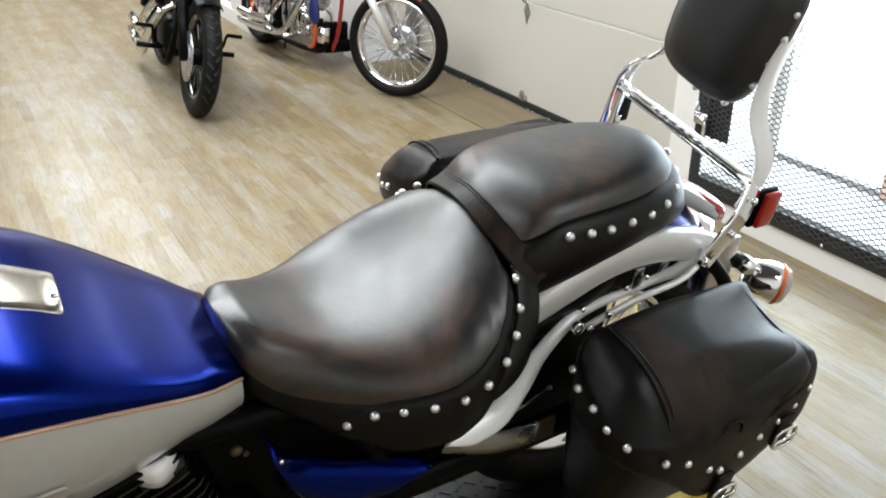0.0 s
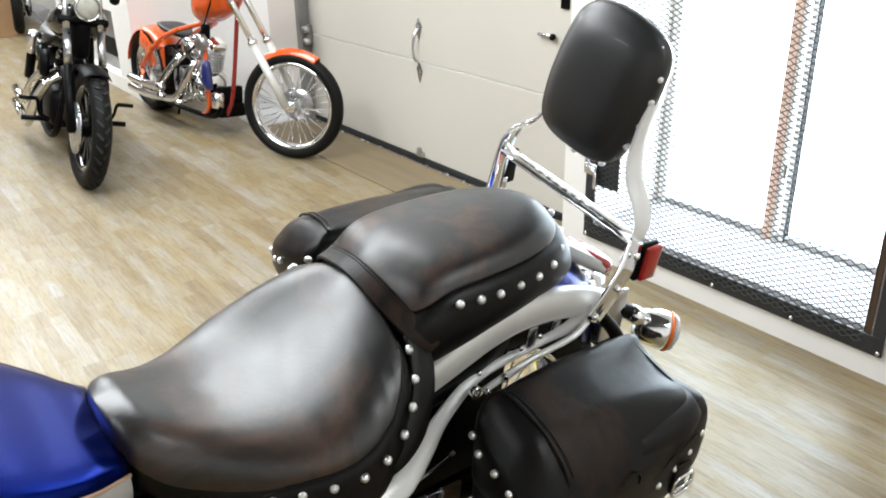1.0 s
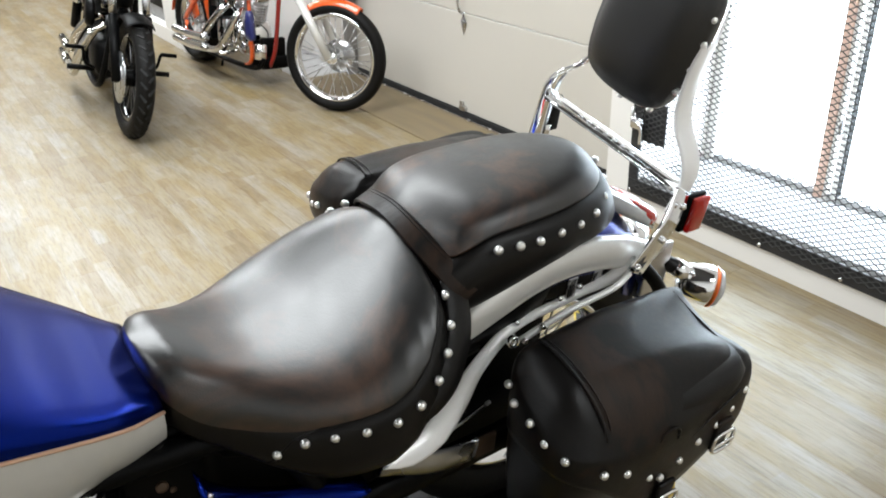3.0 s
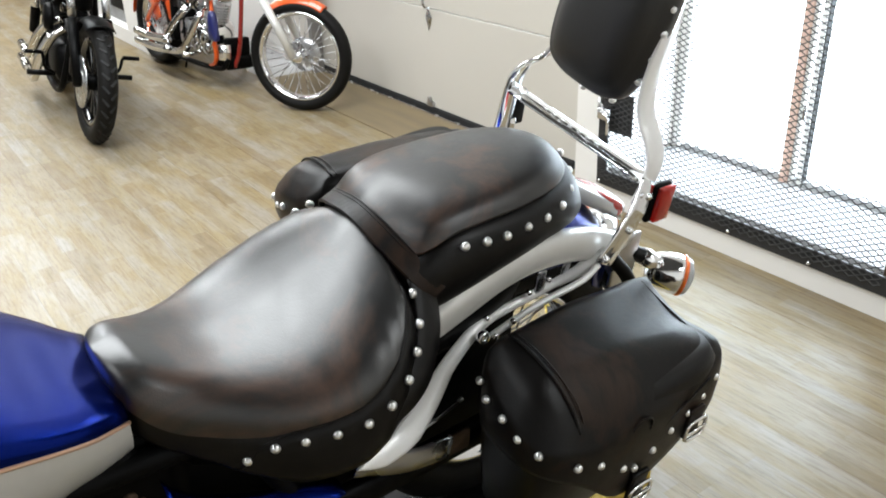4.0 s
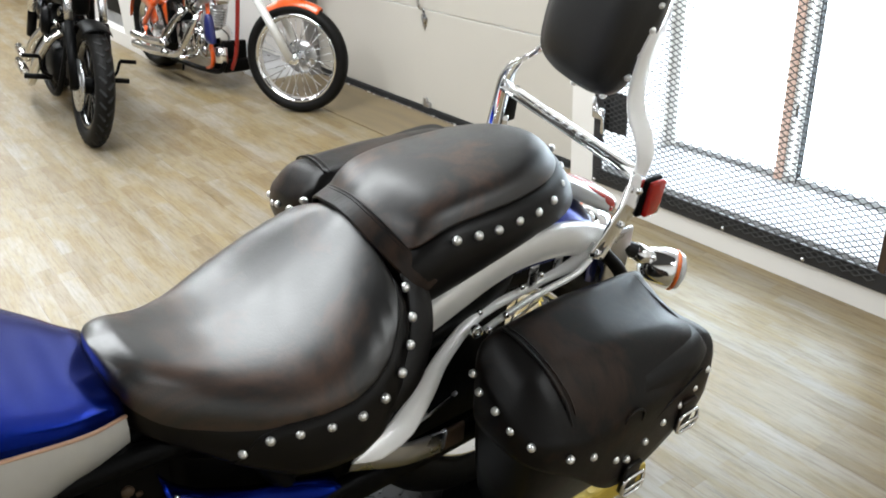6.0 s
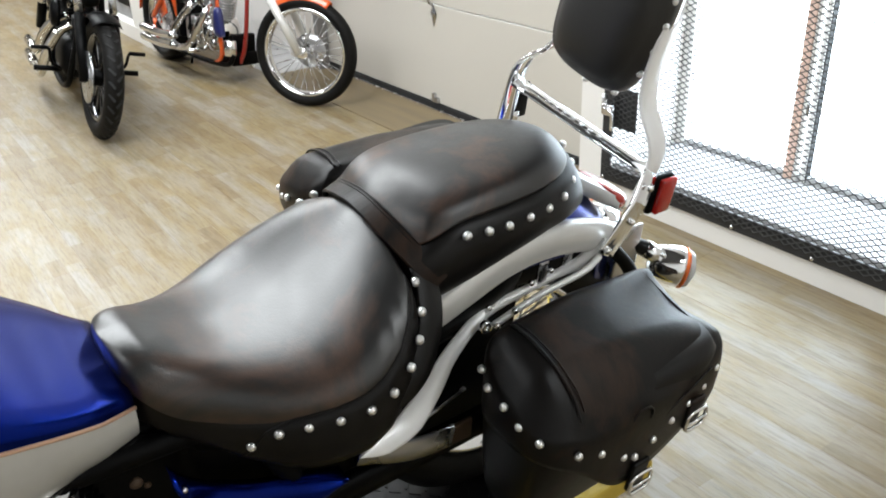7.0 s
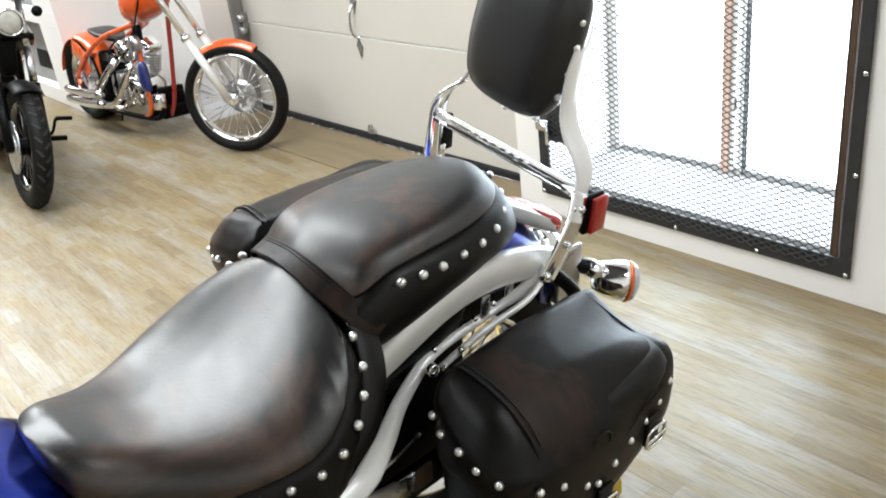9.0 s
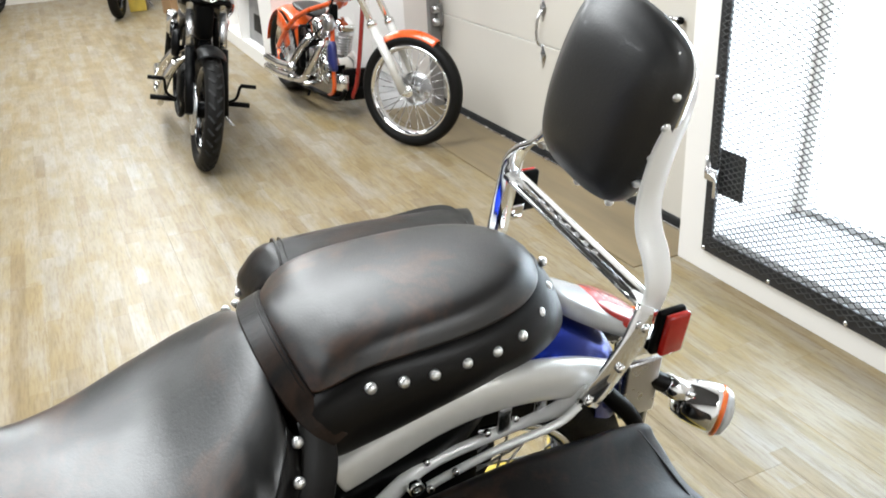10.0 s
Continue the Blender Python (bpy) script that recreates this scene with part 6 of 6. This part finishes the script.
        part("rocker_box", box(0, 0, 0.205, 0.13, 0.12, 0.06, 0.018), BLACKGLOSS, c)
    part("air_cleaner", lathe([(0.01, 0.05), (0.07, 0.045), (0.085, 0.02), (0.085, 0.0)], 24, "y").moved(pose(0.68, -0.13, 0.55, 0, 0, 180)), BLACKMETAL, root)
    part("horn", lathe([(0.01, 0.03), (0.05, 0.026), (0.06, 0.01), (0.05, -0.02)], 20, "y").moved(pose(0.60, -0.16, 0.62, 0, 0, 180)), BLACKGLOSS, root)
    lower = [(0.84, -0.08, 0.51), (0.83, -0.14, 0.46), (0.79, -0.195, 0.34), (0.72, -0.220, 0.21), (0.62, -0.226, 0.160), (0.40, -0.228, 0.160), (0.20, -0.23, 0.165)]
    upper = [(0.70, -0.08, 0.54), (0.66, -0.14, 0.50), (0.58, -0.19, 0.41), (0.48, -0.215, 0.30), (0.38, -0.225, 0.258), (0.20, -0.23, 0.255)]
    for run, dz in ((lower, 0.0), (upper, 0.09)):
        part("exhaust_pipe", tube(run, 0.022, seg=36), PIPECHROME, root, "chrome exhaust pipe")
        part("heat_shield", sweep(curve([Vector(p) + Vector((0.0, -0.012, 0.006)) for p in run[1:4]], 14), ring(0.023, n=14)), PIPECHROME, root, "chrome heat shield")
        part("muffler", tube([(0.30, -0.229, 0.163 + dz), (0.0, -0.236, 0.171 + dz)], 0.028, smooth=False), PIPECHROME, root, "chrome slash-cut muffler")
    for sy in (1, -1):
        part("footpeg", tube([(0.92, sy * 0.14, 0.262), (0.92, sy * 0.29, 0.262)], 0.016, smooth=False), BLACKMETAL, root, "black forward footpeg")
        part("pedal_arm", tube([(0.94, sy * 0.15, 0.27), (0.98, sy * 0.20, 0.31), (1.00, sy * 0.215, 0.38), (1.00, sy * 0.225, 0.395)], 0.009), BLACKMETAL, root)
        part("pedal_peg", tube([(1.00, sy * 0.22, 0.395), (1.00, sy * 0.31, 0.395)], 0.012, smooth=False), BLACKMETAL, root)
    part("side_stand", tube([(0.60, 0.14, 0.16), (0.64, 0.24, 0.05), (0.66, 0.34, 0.035)], 0.010), STEEL, root)
    part("mirror_stem", tube([(-0.0, 0.30, 0.82), (-0.02, 0.36, 0.95)], 0.006, smooth=False).moved(Matrix.Translation((1.02, 0, 0.33))), BLACKMETAL, root)


black_bike()

# ---------------------------------------------------------------- shelves and things at the far end
def shelf_unit():
    root = empty("shelf_unit", pose(0, 0, 0), "white built-in shelf unit holding grey photo boards", "shelves")
    x0, x1, y0, y1 = -8.28, -6.145, 1.562, 2.18
    for z, t in ((0.06, 0.12), (0.68, 0.10), (1.32, 0.06), (2.16, 0.06)):
        part("shelf", box((x0 + x1) / 2, (y0 + y1) / 2, z, x1 - x0, y1 - y0, t, 0.004), WHITEWALL, root, smooth=False)
    for x in (x0 + 0.03, -7.42, -6.35):
        w = 0.40 if x == -6.35 else 0.06
        for a, b in ((0.12, 0.63), (0.73, 1.29), (1.35, 2.13)):
            part("divider", box(x, (y0 + y1) / 2, (a + b) / 2, w, y1 - y0 - 0.004, b - a, 0.003), WHITEWALL, root, smooth=False)
    part("back_panel", box((x0 + x1) / 2, y1 - 0.02, 1.1, x1 - x0 - 0.02, 0.03, 2.1), WHITEWALL, root, smooth=False)


shelf_unit()
for z, h in ((0.125, 0.48), (0.735, 0.50)):
    b = link("photo_board", box(0, 0, h / 2, 0.78, 0.012, h, 0.003), PHOTO, m=pose(-6.98, 1.64, z, -6, 0, 0), smooth=False)
    tagged(b, "grey photo board leaning in the white shelf unit", "picture", "photo boards")
    part("dark_band", box(0.05, -0.008, h * 0.35, 0.5, 0.004, h * 0.3), BLACKMETAL, b, smooth=False)

lean_panel = link("wall_picture", box(0, 0, 0, 0.9, 0.02, 0.7, 0.004), PHOTO, m=pose(-9.3, DY - 0.02, 1.15), smooth=False)
tagged(lean_panel, "large grey printed panel on the white wall", "picture")


def carton(x, y, s, h, turn, material, label):
    root = empty("carton", pose(x, y, 0, 0, 0, turn), label, "box", "cartons at the far end")
    part("box_body", box(0, 0, h / 2, s, s * 0.8, h, 0.006), material, root, smooth=False)
    part("tape", box(0, 0, h + 0.001, 0.05, s * 0.8, 0.003), ALU, root, smooth=False)


carton(-10.2, 1.42, 0.30, 0.42, 12, CARTON, "brown cardboard carton on the floor")
carton(-10.8, 1.05, 0.24, 0.20, -8, YELLOW, "yellow carton on the floor")


def storage_rack(x, y, n):
    root = empty("storage_rack", pose(x, y, 0), "dark steel storage rack with packed shelves", "rack")
    for px in (0.0, 1.5):
        for py in (0.0, 0.5):
            part("upright", box(px, py, 0.9, 0.05, 0.05, 1.8, 0.004), BLACKMETAL, root, smooth=False)
    for z in (0.12, 0.75, 1.40):
        part("rack_shelf", box(0.75, 0.25, z, 1.5, 0.5, 0.03), BLACKMETAL, root, smooth=False)
    return root


storage_rack(-12.4, -1.8, 3)
for i, (x, y, z, s, mt, lab) in enumerate(((-12.0, -1.55, 0.14, 0.40, REDFRAME, "red plastic bin on the rack"), (-11.4, -1.55, 0.14, 0.36, BLACKMETAL, "black plastic bin on the rack"), (-11.9, -1.55, 0.77, 0.36, CARTON, "brown carton on the rack"), (-11.3, -1.55, 0.77, 0.32, NAVY, "dark blue bin on the rack"))):
    b = empty("bin", pose(x, y, z), lab, "bin", "bins on the rack")
    part("bin_body", box(0, 0, 0.16, s, 0.34, 0.30, 0.02), mt, b, smooth=False)
    part("bin_lid", box(0, 0, 0.32, s + 0.02, 0.36, 0.02, 0.006), BLACKMETAL, b, smooth=False)


def far_bike(x, y, turn, material, label):
    root = empty("parked_motorcycle", pose(x, y, 0, -4, 0, turn), label, "motorcycle", "bikes at the far end")
    cast_wheel(root, pose(1.35, 0, 0.32, 0, 0, 90), 0.32, 0.11, 0.23, "front_wheel", False)
    cast_wheel(root, pose(0, 0, 0.31, 0, 0, 90), 0.31, 0.15, 0.20, "rear_wheel", False)
    for sy in (1, -1):
        part("fork_leg", tube([(1.36, sy * 0.1, 0.32), (1.02, sy * 0.1, 0.98)], 0.024, smooth=False), CHROME, root)
        part("frame_tube", tube([(0, sy * 0.12, 0.32), (0.5, sy * 0.13, 0.18), (0.95, sy * 0.1, 0.2), (1.05, sy * 0.04, 0.85)], 0.02), BLACKMETAL, root)
    part("engine", box(0.6, 0, 0.36, 0.45, 0.28, 0.4, 0.08), STEEL, root)
    part("fuel_tank", sphere(0.17, 20, 12, 1.5, 0.8, 0.7).moved(Matrix.Translation((0.78, 0, 0.82))), material, root)
    part("seat", box(0.30, 0, 0.74, 0.55, 0.24, 0.10, 0.045), VINYL, root)
    part("handlebar", tube([(0.90, 0.36, 1.05), (0.98, 0.2, 1.06), (1.0, 0, 1.0), (0.98, -0.2, 1.06), (0.90, -0.36, 1.05)], 0.013), BLACKMETAL, root)
    part("headlight", sphere(0.085, 16, 10).moved(Matrix.Translation((1.17, 0, 0.92))), CHROME, root)
    curved_fender(root, (0, 0, 0.31), 0.36, 0.1, 40, 170, material, "painted rear fender", "rear_fender")
    part("side_stand", tube([(0.55, 0.13, 0.18), (0.58, 0.26, 0.02)], 0.012, smooth=False), STEEL, root)


far_bike(-11.9, -0.55, -20, REDFRAME, "red motorcycle parked at the far wall")
far_bike(-11.5, 1.85, -12, BLACKGLOSS, "black motorcycle parked at the far end")
far_bike(-11.6, 1.15, -16, NAVY, "dark blue motorcycle parked at the far end")

# ---------------------------------------------------------------- plank floor, laid last
def plank_floor():
    root = empty("floor", pose(0, 0, 0), "light oak vinyl plank floor with grey-brown grain", "floor", kind="structure")
    lx, wy = 1.22, 0.18
    near, far = [], []
    lim, y = 1.928, 1.928
    edges = []
    while y > -4.5:
        edges.append((max(y - wy, -4.5), y, -12.6))
        y -= wy
    edges += [(lim, lim + wy, -2.078), (lim + wy, 2.149, -2.078)]
    for y0, y1, start in edges:
        x = -12.6 - random.random() * lx
        while x < 2.6:
            a, b = max(x, start), min(x + lx, 2.6)
            if b - a > 0.02:
                c = ((a + b) / 2, (y0 + y1) / 2, b - a, y1 - y0)
                (near if -5.9 < c[0] < 1.0 and c[1] > -0.9 else far).append(c)
            x += lx
    cache = {}
    for cx, cy, sx, sy in near[:300]:
        key = (round(sx, 3), round(sy, 3))
        if key not in cache:
            s = plank_shape(sx, sy)
            cache[key] = mesh_object("plank", s.v, s.f, PLANK, False)
        link("plank", cache[key], PLANK, root, m=pose(cx, cy, 0))
    s = Shape()
    for cx, cy, sx, sy in near[300:] + far:
        s.join(plank_shape(sx, sy).moved(Matrix.Translation((cx, cy, 0))))
    tagged(link("plank_field", s, PLANK, root, "light oak vinyl planks", smooth=False), kind="stuff")


def plank_shape(sx, sy):
    """A plank with eased top edges."""
    s, e = Shape(), 0.0004
    a, b = sx / 2 - 0.0001, sy / 2 - 0.0001
    s.add([(-a, -b, -0.005), (a, -b, -0.005), (a, b, -0.005), (-a, b, -0.005), (-a, -b, -0.0005), (a, -b, -0.0005), (a, b, -0.0005), (-a, b, -0.0005),
           (-a + e, -b + e, 0), (a - e, -b + e, 0), (a - e, b - e, 0), (-a + e, b - e, 0)],
          [(0, 3, 2, 1), (0, 1, 5, 4), (1, 2, 6, 5), (2, 3, 7, 6), (3, 0, 4, 7), (4, 5, 9, 8), (5, 6, 10, 9), (6, 7, 11, 10), (7, 4, 8, 11), (8, 9, 10, 11)])
    return s


plank_floor()
